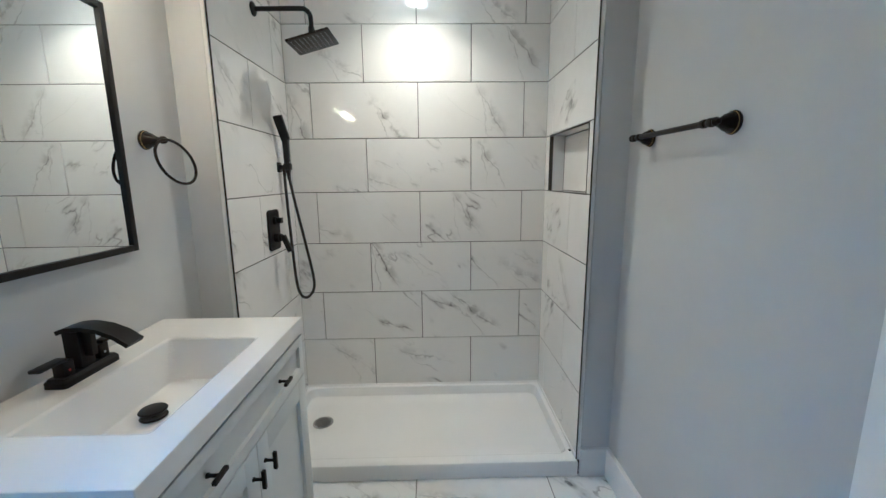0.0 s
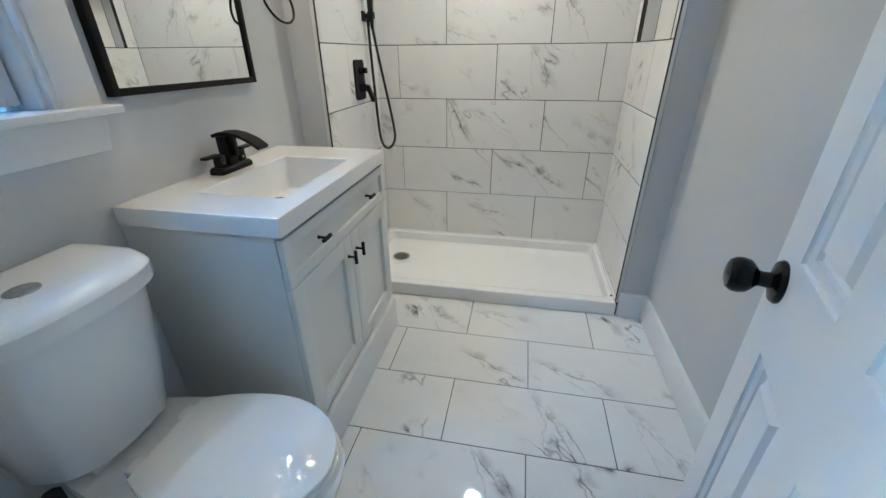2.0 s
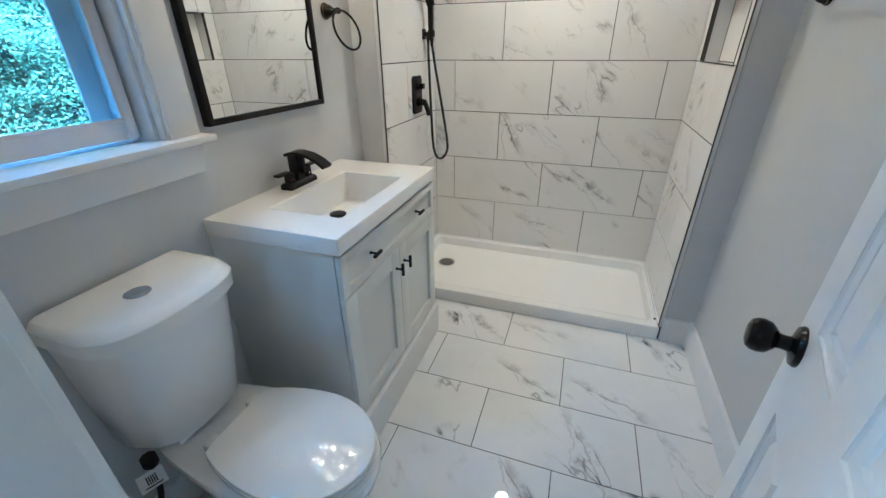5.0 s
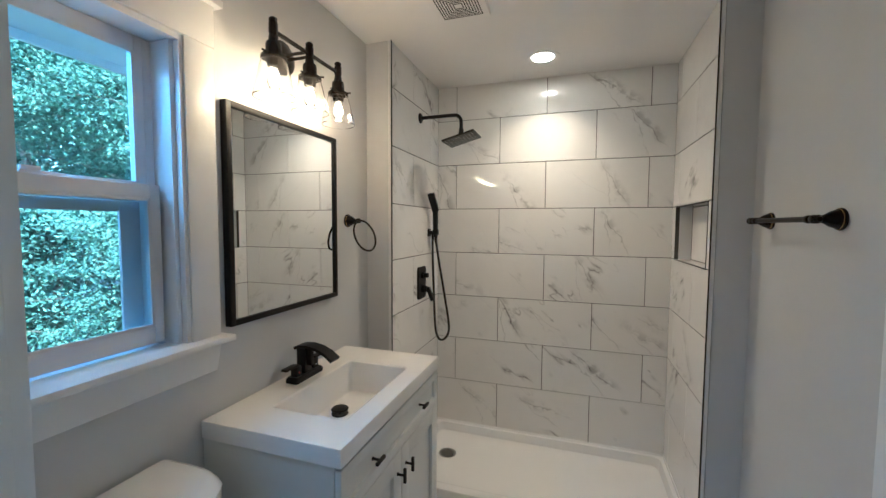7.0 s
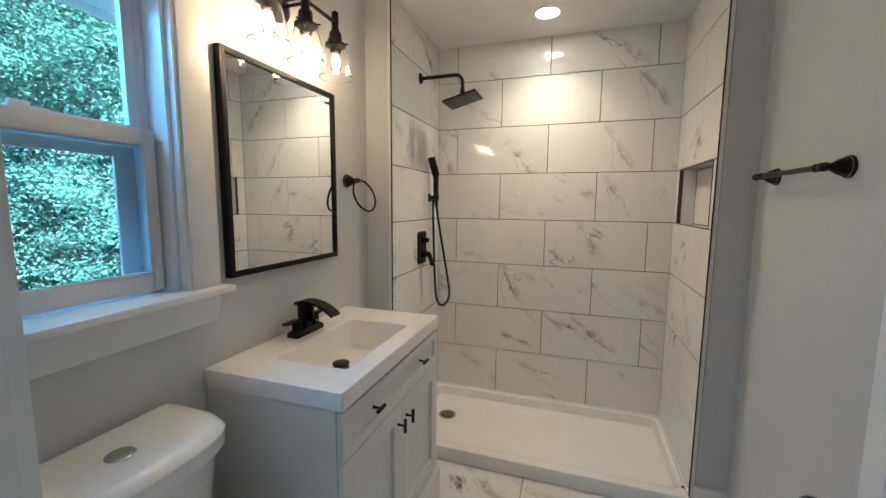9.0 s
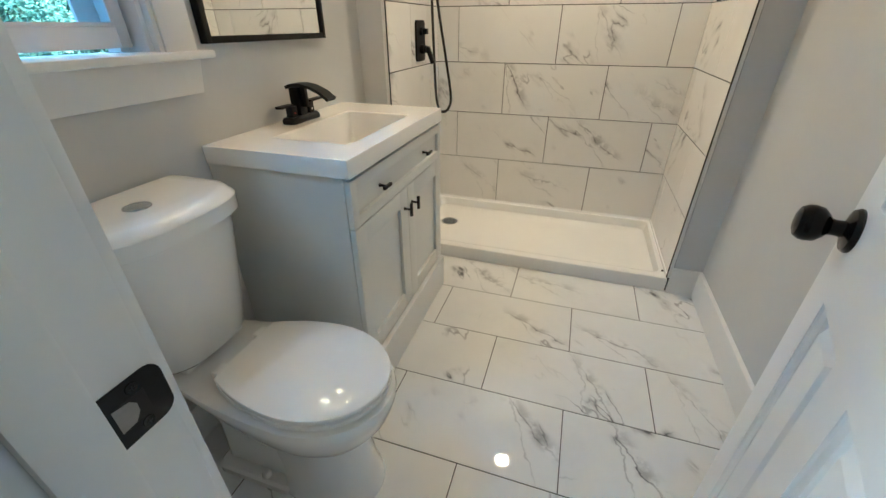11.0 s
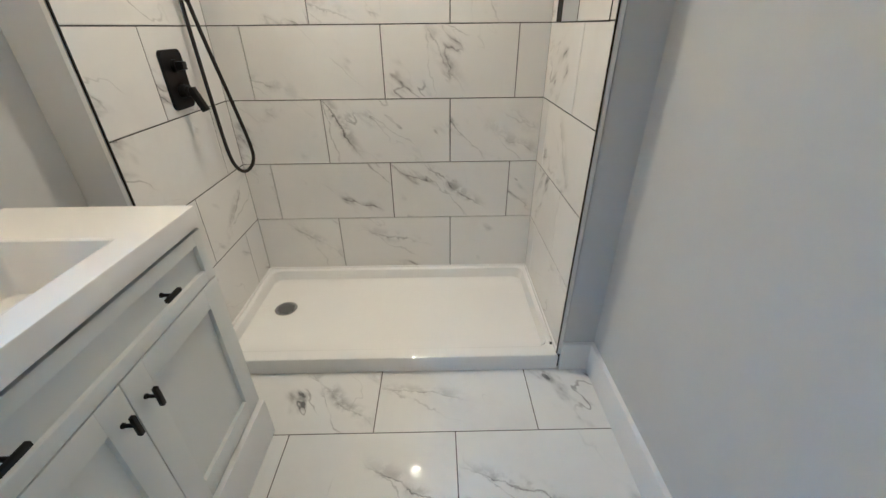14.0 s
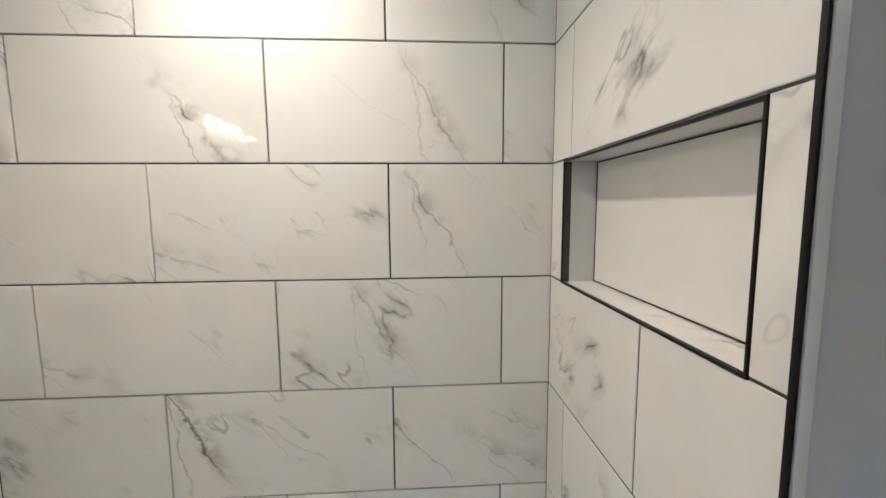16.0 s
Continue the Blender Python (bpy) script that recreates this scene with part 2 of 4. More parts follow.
def leaf_material():
    m, t, p = nodes_of("green_leaf")
    g, r = t.nodes.new("ShaderNodeNewGeometry"), t.nodes.new("ShaderNodeValToRGB")
    els = r.color_ramp.elements
    els[0].color, els[1].color = (0.035, 0.075, 0.06, 1), (0.14, 0.25, 0.16, 1)
    e = els.new(0.55)
    e.color = (0.07, 0.135, 0.10, 1)
    t.links.new(g.outputs["Random Per Island"], r.inputs[0])
    t.links.new(r.outputs[0], p.inputs["Base Color"])
    p.inputs["Roughness"].default_value = 0.75
    tr, ms = t.nodes.new("ShaderNodeBsdfTranslucent"), t.nodes.new("ShaderNodeMixShader")
    t.links.new(r.outputs[0], tr.inputs["Color"])
    ms.inputs[0].default_value = 0.38
    t.links.new(p.outputs[0], ms.inputs[1])
    t.links.new(tr.outputs[0], ms.inputs[2])
    t.links.new(ms.outputs[0], t.nodes["Material Output"].inputs["Surface"])
    return m


M_LEAF = leaf_material()


# ---- mesh helpers ----
def finish(name, bm, material, angle=32):
    me = bpy.data.meshes.new(name)
    bmesh.ops.recalc_face_normals(bm, faces=bm.faces)
    bm.to_mesh(me)
    bm.free()
    me.materials.append(material)
    for f in me.polygons:
        f.use_smooth = True
    me.set_sharp_from_angle(angle=radians(angle))
    return me


def thing(name, at, label, category, group=""):
    ob = new(name)
    ob.location = at
    ob.empty_display_size = 0.05
    return tagged(ob, label, category, group)


def root_at(ob):
    place = Vector((0, 0, 0))
    while ob:
        place += ob.location
        ob = ob.parent
    return place


def part(name, bm, material, parent, label=""):
    """One mesh under a thing; bm in world places."""
    me = finish(name, bm, material)
    me.transform(Matrix.Translation(-root_at(parent)))
    ob = new(name, me)
    ob.parent = parent
    return tagged(ob, label)


def solo(name, bm, material, label="", category="", group="", kind="", at=None):
    me = finish(name, bm, material)
    ob = new(name, me)
    if at is not None:
        me.transform(Matrix.Translation(-Vector(at)))
        ob.location = at
    return tagged(ob, label, category, group, kind)


def bevel(bm, width, segments=2, edges=None):
    bmesh.ops.bevel(bm, geom=edges or bm.edges[:], offset=width, segments=segments, profile=0.6, affect="EDGES", clamp_overlap=True)
    return bm


def add_box(bm, x0, x1, y0, y1, z0, z1, m=None):
    r = bmesh.ops.create_cube(bm, size=1.0)["verts"]
    for v in r:
        v.co = Vector((x0 + (v.co.x + 0.5) * (x1 - x0), y0 + (v.co.y + 0.5) * (y1 - y0), z0 + (v.co.z + 0.5) * (z1 - z0)))
        if m is not None:
            v.co = m @ v.co
    return r


def box(x0, x1, y0, y1, z0, z1, b=0.0, seg=2, m=None):
    bm = bmesh.new()
    add_box(bm, x0, x1, y0, y1, z0, z1)
    if b:
        bevel(bm, b, seg)
    if m is not None:
        bm.transform(m)
    return bm


def boxes(rows, b=0.0):
    """Several boxes joined in one mesh."""
    out = bmesh.new()
    for row in rows:
        one = box(*row, b=b)
        me = bpy.data.meshes.new("join")
        one.to_mesh(me)
        one.free()
        out.from_mesh(me)
        bpy.data.meshes.remove(me)
    return out


def join(bms):
    out = bmesh.new()
    for one in bms:
        me = bpy.data.meshes.new("join")
        one.to_mesh(me)
        one.free()
        out.from_mesh(me)
        bpy.data.meshes.remove(me)
    return out


def lathe(profile, m, steps=40):
    """A turned body: (radius, height) rows about the local z of m."""
    bm = bmesh.new()
    rings = []
    for r, h in profile:
        if r < 1e-5:
            rings.append([bm.verts.new((0, 0, h))])
        else:
            rings.append([bm.verts.new((r * math.cos(2 * math.pi * k / steps), r * math.sin(2 * math.pi * k / steps), h)) for k in range(steps)])
    for a, b in zip(rings, rings[1:]):
        for k in range(steps):
            j = (k + 1) % steps
            if len(a) == 1 and len(b) > 1:
                bm.faces.new((a[0], b[j], b[k]))
            elif len(b) == 1 and len(a) > 1:
                bm.faces.new((a[k], a[j], b[0]))
            elif len(a) > 1:
                bm.faces.new((a[k], a[j], b[j], b[k]))
    bm.transform(m)
    return bm


def toward(at, way):
    """A pose at a place whose z points along way."""
    return Matrix.Translation(at) @ Vector(way).to_track_quat("Z", "Y").to_matrix().to_4x4()


def smooth_path(points, n=12):
    """Catmull-Rom through points."""
    pts = [Vector(p) for p in points]
    pts = [2 * pts[0] - pts[1]] + pts + [2 * pts[-1] - pts[-2]]
    out = []
    for a, b, c, d in zip(pts, pts[1:], pts[2:], pts[3:]):
        for k in range(n):
            t = k / n
            out.append(0.5 * ((2 * b) + (c - a) * t + (2 * a - 5 * b + 4 * c - d) * t * t + (3 * b - a - 3 * c + d) * t**3))
    out.append(pts[-2])
    return out


def tube(points, r, steps=14, closed=False):
    bm = bmesh.new()
    pts = [Vector(p) for p in points]
    n = len(pts)
    rings = []
    up = None
    for k, p in enumerate(pts):
        a = pts[(k - 1) % n] if closed or k else p
        b = pts[(k + 1) % n] if closed or k < n - 1 else p
        way = (b - a).normalized()
        if up is None:
            up = way.orthogonal().normalized()
        up = (up - way * up.dot(way)).normalized()
        side = way.cross(up)
        rr = r[k] if isinstance(r, (list, tuple)) else r
        rings.append([bm.verts.new(p + rr * (math.cos(2 * math.pi * j / steps) * up + math.sin(2 * math.pi * j / steps) * side)) for j in range(steps)])
    for a, b in zip(rings, rings[1:] + (rings[:1] if closed else [])):
        for j in range(steps):
            i = (j + 1) % steps
            bm.faces.new((a[j], a[i], b[i], b[j]))
    if not closed:
        bm.faces.new(rings[0])
        bm.faces.new(rings[-1])
    return bm


def loft(rings, cap=True, first=True):
    bm = bmesh.new()
    made = [[bm.verts.new(p) for p in ring] for ring in rings]
    n = len(made[0])
    for a, b in zip(made, made[1:]):
        for j in range(n):
            i = (j + 1) % n
            bm.faces.new((a[j], a[i], b[i], b[j]))
    if cap:
        if first:
            bm.faces.new(made[0])
        bm.faces.new(made[-1])
    return bm


def rounded(x0, x1, y0, y1, z, r, n=6):
    """A rounded rectangle as a ring of points at a height; r: one radius, or four from (x1,y1) anticlockwise."""
    rs = r if isinstance(r, (list, tuple)) else (r,) * 4
    out = []
    for (cx, cy), a0, q in zip(((x1, y1), (x0, y1), (x0, y0), (x1, y0)), (0, 90, 180, 270), rs):
        sx, sy = (1 if cx == x1 else -1), (1 if cy == y1 else -1)
        for k in range(n + 1):
            a = radians(a0 + 90 * k / n)
            out.append((cx - sx * q + q * math.cos(a), cy - sy * q + q * math.sin(a), z))
    return out


# ---- plan ----
WL, WR, YS, YB, CEIL = -1.0, 0.764, 0.182, 2.7, 2.448
TL, TR = -0.857, 0.617
FL, FR = 1.94, 1.995
PITCH, ROW, Z0, JOINT = 0.603, 0.3030, 0.401, 0.0042
BASE_TILE = 0.094

# walls of the room
OP_Y0, OP_Y1, OP_Z0, OP_Z1 = 0.29, 0.880, 1.14, 2.023
wall_w = solo("wall_west", boxes([
    (WL - 0.14, WL, -0.05, OP_Y0, 0, CEIL), (WL - 0.14, WL, OP_Y1, 2.84, 0, CEIL),
    (WL - 0.14, WL, OP_Y0, OP_Y1, 0, OP_Z0), (WL - 0.14, WL, OP_Y0, OP_Y1, OP_Z1, CEIL)]), M_WALL, kind="structure")
wall_e = solo("wall_east", box(WR, WR + 0.12, YS - 0.12, 2.84, 0, CEIL), M_WALL, kind="structure")
DOOR_X0, DOOR_X1 = -0.262, 0.346
wall_s = solo("wall_south", boxes([
    (WL, DOOR_X0 - 0.02, YS - 0.12, YS, 0, CEIL), (DOOR_X1 + 0.02, WR, YS - 0.12, YS, 0, CEIL),
    (DOOR_X0 - 0.02, DOOR_X1 + 0.02, YS - 0.12, YS, 2.07, CEIL)]), M_WALL, kind="structure")
solo("ceiling", box(WL - 0.14, WR + 0.12, -0.05, 2.84, CEIL, CEIL + 0.1), M_CEIL, kind="structure")
solo("wall_stub_west", box(WL, TL - 0.018, FL, YB + 0.02, 0, CEIL), M_WALL, kind="structure")
for row in ((TR + 0.018, WR, FR, 2.055, 0, CEIL), (TR + 0.018, WR, 2.615, YB + 0.02, 0, CEIL), (TR + 0.018, WR, 2.055, 2.615, 0, 1.302),
            (TR + 0.018, WR, 2.055, 2.615, 1.618, CEIL), (0.712, WR, 2.055, 2.615, 1.302, 1.618)):
    solo("wall_stub_east", box(*row), M_WALL, kind="structure")
wall_n = solo("wall_north", box(WL, WR, YB + 0.01, YB + 0.13, 0, CEIL), M_GROUT, kind="structure")
grout_w = solo("wall_shower_west", box(TL - 0.018, TL - 0.0015, FL + 0.003, YB + 0.01, 0.02, CEIL), M_GROUT, kind="structure")
grout_e = solo("wall_shower_east", boxes([
    (TR + 0.0015, TR + 0.018, FR + 0.003, 2.055, 0.02, CEIL), (TR + 0.0015, TR + 0.018, 2.615, YB + 0.01, 0.02, CEIL),
    (TR + 0.0015, TR + 0.018, 2.055, 2.615, 0.02, 1.302), (TR + 0.0015, TR + 0.018, 2.055, 2.615, 1.618, CEIL)]), M_GROUT, kind="structure")
floor = solo("floor", box(WL - 0.1, WR + 0.1, -0.02, 2.0, -0.1, -0.0015), M_GROUT, kind="structure")

# hall behind the camera: unseen, guessed walls, west opening added for the fill lamp
solo("hall_floor", box(-2.6, 2.6, -2.72, -0.02, -0.1, -0.002), M_HFLOOR, kind="structure")
solo("hall_ceiling", box(-2.6, 2.6, -2.72, -0.05, CEIL, CEIL + 0.1), M_CEIL, kind="structure")
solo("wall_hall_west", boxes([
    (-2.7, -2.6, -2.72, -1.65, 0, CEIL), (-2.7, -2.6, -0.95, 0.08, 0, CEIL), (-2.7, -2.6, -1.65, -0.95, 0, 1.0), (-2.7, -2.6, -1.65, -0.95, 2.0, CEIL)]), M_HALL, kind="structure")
solo("wall_hall_east", box(2.6, 2.7, -2.72, 0.08, 0, CEIL), M_HALL, kind="structure")
solo("wall_hall_south", box(-2.6, 2.6, -2.82, -2.72, 0, CEIL), M_HALL, kind="structure")
solo("wall_hall_north", boxes([(-2.6, WL - 0.14, -0.02, 0.08, 0, CEIL), (WR + 0.12, 2.6, -0.02, 0.08, 0, CEIL)]), M_HALL, kind="structure")

# door frame
jb = 0.02
solo("door_frame", boxes([
    (DOOR_X0 - jb, DOOR_X0, YS - 0.13, YS + 0.002, 0, 2.07), (DOOR_X1, DOOR_X1 + jb, YS - 0.13, YS + 0.002, 0, 2.07),
    (DOOR_X0, DOOR_X1, YS - 0.13, YS + 0.002, 2.05, 2.07),
    (DOOR_X0, DOOR_X0 + 0.012, YS - 0.092, YS - 0.0475, 0, 2.05), (DOOR_X1 - 0.012, DOOR_X1, YS - 0.092, YS - 0.0475, 0, 2.05),
    (DOOR_X0 - 0.09, DOOR_X0 - 0.006, YS, YS + 0.014, 0, 2.14), (DOOR_X1 + 0.006, DOOR_X1 + 0.09, YS, YS + 0.014, 0, 2.14),
    (DOOR_X0 - 0.006, DOOR_X1 + 0.006, YS, YS + 0.014, 2.056, 2.14),
    (DOOR_X0 - 0.09, DOOR_X0 - 0.006, YS - 0.134, YS - 0.12, 0, 2.14), (DOOR_X1 + 0.006, DOOR_X1 + 0.09, YS - 0.134, YS - 0.12, 0, 2.14),
    (DOOR_X0 - 0.006, DOOR_X1 + 0.006, YS - 0.134, YS - 0.12, 2.056, 2.14)], b=0.0025), M_TRIM, kind="structure")

# baseboards
BB = 0.14


def baseboard(name, x0, x1, y0, y1, cut):
    """cut: the side (as an offset in x and y) whose top edge is eased."""
    bm = bmesh.new()
    vs = add_box(bm, x0, x1, y0, y1, 0, BB)
    top = [e for e in bm.edges if all(v.co.z > BB - 1e-4 for v in e.verts)]
    keep = []
    for e in top:
        mid = (e.verts[0].co + e.verts[1].co) / 2
        if (cut[0] and abs(mid.x - (x1 if cut[0] > 0 else x0)) < 1e-4) or (cut[1] and abs(mid.y - (y1 if cut[1] > 0 else y0)) < 1e-4):
            keep.append(e)
    bmesh.ops.bevel(bm, geom=keep, offset=0.005, segments=2, profile=0.5, affect="EDGES")
    return solo(name, bm, M_TRIM, kind="structure")


baseboard("baseboard_east", WR - 0.018, WR, YS + 0.015, FR - 0.018, (-1, 0))
baseboard("baseboard_stub", TR + 0.012, WR - 0.0, FR - 0.018, FR, (0, -1))
baseboard("baseboard_west", WL, WL + 0.016, YS, 0.918, (1, 0))
baseboard("baseboard_south", WL + 0.016, DOOR_X0 - 0.092, YS, YS + 0.016, (0, 1))


# ---- shower pan ----
def shower_pan():
    root = thing("shower_pan", (-0.12, 2.34, 0.0), "low white acrylic shower pan with a raised rim", "shower pan")
    x0, x1, y0, y1, top = TL - 0.004, TR + 0.004, 1.985, YB + 0.004, 0.078
    rings = [rounded(x0, x1, y0, y1, 0.0, 0.004), rounded(x0, x1, y0, y1, top - 0.012, 0.004), rounded(x0 + 0.003, x1 - 0.003, y0 + 0.004, y1 - 0.003, top - 0.003, 0.006),
             rounded(x0 + 0.008, x1 - 0.008, y0 + 0.012, y1 - 0.008, top, 0.01),
             rounded(x0 + 0.022, x1 - 0.022, y0 + 0.05, y1 - 0.024, top, 0.03),
             rounded(x0 + 0.03, x1 - 0.03, y0 + 0.062, y1 - 0.032, top - 0.005, 0.04),
             rounded(x0 + 0.042, x1 - 0.042, y0 + 0.076, y1 - 0.044, 0.035, 0.05),
             rounded(x0 + 0.058, x1 - 0.058, y0 + 0.096, y1 - 0.06, 0.026, 0.05),
             rounded(x0 + 0.12, x1 - 0.3, y0 + 0.18, y1 - 0.13, 0.021, 0.05)]
    bm = loft(rings)
    for v in bm.verts:
        if v.co.z > 0.07 and v.co.y > 2.6:
            v.co.z += 0.012
    part("basin", bm, M_PAN, root)
    part("caulk_bead", boxes([(TL + 0.001, TR - 0.001, YB - 0.006, YB + 0.002, 0.086, 0.0965), (TL - 0.002, TL + 0.006, 1.99, YB - 0.006, 0.076, 0.0965), (TR - 0.006, TR + 0.002, 2.0, YB - 0.006, 0.076, 0.0965)], b=0.002), M_PAN, root, "white caulk bead")
    at = (-0.683, 2.405, 0.0235)
    part("drain_ring", lathe([(0.0, 0.0), (0.056, 0.0), (0.056, 0.003), (0.05, 0.005), (0.046, 0.003), (0.0, 0.003)], Matrix.Translation(at)), M_CHROME, root, "round steel drain ring")
    holes = bmesh.new()
    for i in range(-4, 5):
        for j in range(-4, 5):
            if math.hypot(i, j) < 4.6:
                one = add_box(holes, at[0] + i * 0.009 - 0.0028, at[0] + i * 0.009 + 0.0028, at[1] + j * 0.009 - 0.0028, at[1] + j * 0.009 + 0.0028, at[2] + 0.0028, at[2] + 0.0036)
    part("drain_grid", holes, M_DARK, root, "dark square drain holes")
    part("caulk_chip", box(TR - 0.018, TR - 0.008, 2.05, 2.062, 0.078, 0.084, b=0.002), M_DARK, root, "small dark chip on the rim")


shower_pan()


# metal edge trims of the tile, with the white bead of paint beside
def trim_strip(name, x, y, side):
    solo(name, boxes([(min(x, x - side * 0.004), max(x, x - side * 0.004), y - 0.003, y + 0.004, 0.08, CEIL - 0.001)], b=0.0006), M_BLACK, kind="structure")
    a, b = x + side * 0.002, x + side * 0.016
    solo(name + "_bead", box(min(a, b), max(a, b), y - 0.004, y + 0.003, 0.08, CEIL - 0.001, b=0.001), M_TRIM, kind="structure")


trim_strip("trim_shower_west", TL + 0.001, FL, -1)
trim_strip("trim_shower_east", TR - 0.001, FR, 1)

# niche
NY0, NY1, NZ0, NZ1 = 2.05, 2.62, 1.307, 1.611


def niche():
    root = thing("shower_niche", (TR, (NY0 + NY1) / 2, NZ0), "recessed shower niche, empty, with thin black metal edging", "shower niche")
    t, lip = 0.0045, 0.007
    part("frame", boxes([(TR - 0.002, TR + lip, NY0, NY1, NZ0, NZ0 + t), (TR - 0.002, TR + lip, NY0, NY1, NZ1 - t, NZ1),
                         (TR - 0.002, TR + lip, NY0, NY0 + t, NZ0 + t, NZ1 - t), (TR - 0.002, TR + 0.0022, NY1 - t, NY1, NZ0 + t, NZ1 - t)], b=0.0008), M_BLACK, root, "thin black metal edging")
    d = 0.70
    part("niche_back", box(d, d + 0.008, NY0 + t, NY1 - t, NZ0 + t, NZ1 - t), M_TILE, root)
    part("niche_side", box(TR + 0.0024, d, NY1 - t, NY1 - 0.0005, NZ0 + t, NZ1 - t), M_TILE, root)
    part("niche_side", box(TR + lip + 0.0005, d, NY0 + 0.0005, NY0 + t, NZ0 + t, NZ1 - t), M_TILE, root)
    part("niche_sill", box(TR + lip + 0.0005, d + 0.006, NY0, NY1, NZ0 - 0.004, NZ0 + t - 0.001), M_TILE, root)
    part("niche_top", box(TR + lip + 0.0005, d + 0.006, NY0, NY1, NZ1 - t + 0.001, NZ1 + 0.004), M_TILE, root)
    part("grout_line", boxes([(d - 0.002, d, NY0 + t, NY1 - t, NZ0 + t - 0.0005, NZ0 + t + 0.002), (d - 0.002, d, NY1 - t - 0.002, NY1 - t, NZ0 + t, NZ1 - t),
                              (d - 0.002, d, NY0 + t, NY1 - t, NZ1 - t - 0.002, NZ1 - t)]), M_GROUT, root, "dark grout seam")


niche()


# ---- window ----
def window():
    cx = (OP_Y0 + OP_Y1) / 2
    root = thing("window_1", (WL, cx, OP_Z0), "closed white double-hung window with flat casing and deep sill", "window")
    root["kind"] = "structure"
    j = 0.018
    part("jamb_liner", boxes([(WL - 0.13, WL - 0.009, OP_Y1 - j, OP_Y1 - 0.001, 1.154, OP_Z1 - j), (WL - 0.13, WL - 0.009, OP_Y0 + 0.001, OP_Y0 + j, 1.154, OP_Z1 - j),
                         (WL - 0.13, WL + 0.012, OP_Y0 + 0.001, OP_Y1 - 0.001, OP_Z1 - j, OP_Z1 - 0.001)], b=0.0015), M_TRIM, root)
    e0, e1 = WL - 0.008, WL + 0.0125
    part("jamb_extension", boxes([(e0, e1, OP_Y1 - 0.006, OP_Y1 + 0.0055, 1.1545, OP_Z1 - 0.002), (e0, e1, OP_Y0 - 0.0055, OP_Y0 + 0.006, 1.1545, OP_Z1 - 0.002)], b=0.001), M_TRIM, root)
    part("casing", boxes([(WL, WL + 0.019, OP_Y1 + 0.006, 0.981, 1.154, 2.022), (WL, WL + 0.019, YS + 0.02, OP_Y0 - 0.006, 1.154, 2.022)], b=0.002), M_TRIM, root)
    part("head_casing", box(WL, WL + 0.022, YS + 0.02, 0.983, 2.022, 2.143, b=0.002), M_TRIM, root)
    part("head_cap", box(WL, WL + 0.042, YS + 0.015, 1.000, 2.143, 2.165, b=0.003), M_TRIM, root)
    part("stool", box(WL - 0.06, WL + 0.06, YS + 0.016, 1.000, 1.135, 1.154, b=0.004), M_TRIM, root)
    bm = box(WL, WL + 0.019, YS + 0.02, 0.983, 1.046, 1.135)
    for v in bm.verts:
        if v.co.y > 0.9 and v.co.z < 1.1:
            v.co.y -= 0.018
    part("apron", bevel(bm, 0.002), M_TRIM, root)

    def sash(name, x0, x1, z0, z1, side, bot, top, gap):
        ya, yb = OP_Y0 + j + gap, OP_Y1 - j - gap
        s = part(name, boxes([(x0, x1, yb - side, yb, z0, z1), (x0, x1, ya, ya + side, z0, z1),
                         (x0, x1, ya + side, yb - side, z0, z0 + bot), (x0, x1, ya + side, yb - side, z1 - top, z1)], b=0.003), M_VINYL, root)
        part("glazing_bead", boxes([(x1 - 0.004, x1 + 0.001, yb - side - 0.008, yb - side, z0 + bot, z1 - top),
                                    (x1 - 0.004, x1 + 0.001, ya + side, yb - side, z0 + bot, z0 + bot + 0.008),
                                    (x1 - 0.004, x1 + 0.001, ya + side, yb - side, z1 - top - 0.008, z1 - top)], b=0.001), M_VINYL, s)
        g = part("pane", box((x0 + x1) / 2 - 0.002, (x0 + x1) / 2 + 0.002, ya + side - 0.004, yb - side + 0.004, z0 + bot - 0.004, z1 - top + 0.004), M_PANE, s, "clear glass pane")
        g.visible_shadow = False

    sash("lower_sash", WL - 0.075, WL - 0.045, 1.165, 1.604, 0.027, 0.047, 0.036, 0.011)
    sash("upper_sash", WL - 0.112, WL - 0.08, 1.56, 2.0045, 0.042, 0.045, 0.040, 0.001)
    part("frame", boxes([(WL - 0.125, WL - 0.078, OP_Y1 - j - 0.022, OP_Y1 - j, 1.154, 1.9955), (WL - 0.125, WL - 0.113, OP_Y0 + j, OP_Y0 + j + 0.02, 1.154, 1.9955)], b=0.002), M_VINYL, root)
    fr = OP_Y1 - j - 0.022
    part("screen_frame", boxes([(WL - 0.124, WL - 0.114, fr - 0.052, fr, 1.17, 1.56), (WL - 0.124, WL - 0.114, OP_Y0 + j, OP_Y0 + j + 0.09, 1.17, 1.56),
                                (WL - 0.124, WL - 0.114, OP_Y0 + j + 0.09, fr - 0.052, 1.17, 1.2), (WL - 0.124, WL - 0.114, OP_Y0 + j + 0.09, fr - 0.052, 1.53, 1.56)], b=0.002), M_VINYL, root, "pale insect screen frame")
    part("sash_lock", join([box(WL - 0.078, WL - 0.052, 0.56, 0.63, 1.603, 1.612, b=0.003), box(WL - 0.07, WL - 0.058, 0.565, 0.6, 1.612, 1.622, b=0.003)]), M_VINYL, root, "white sash lock")


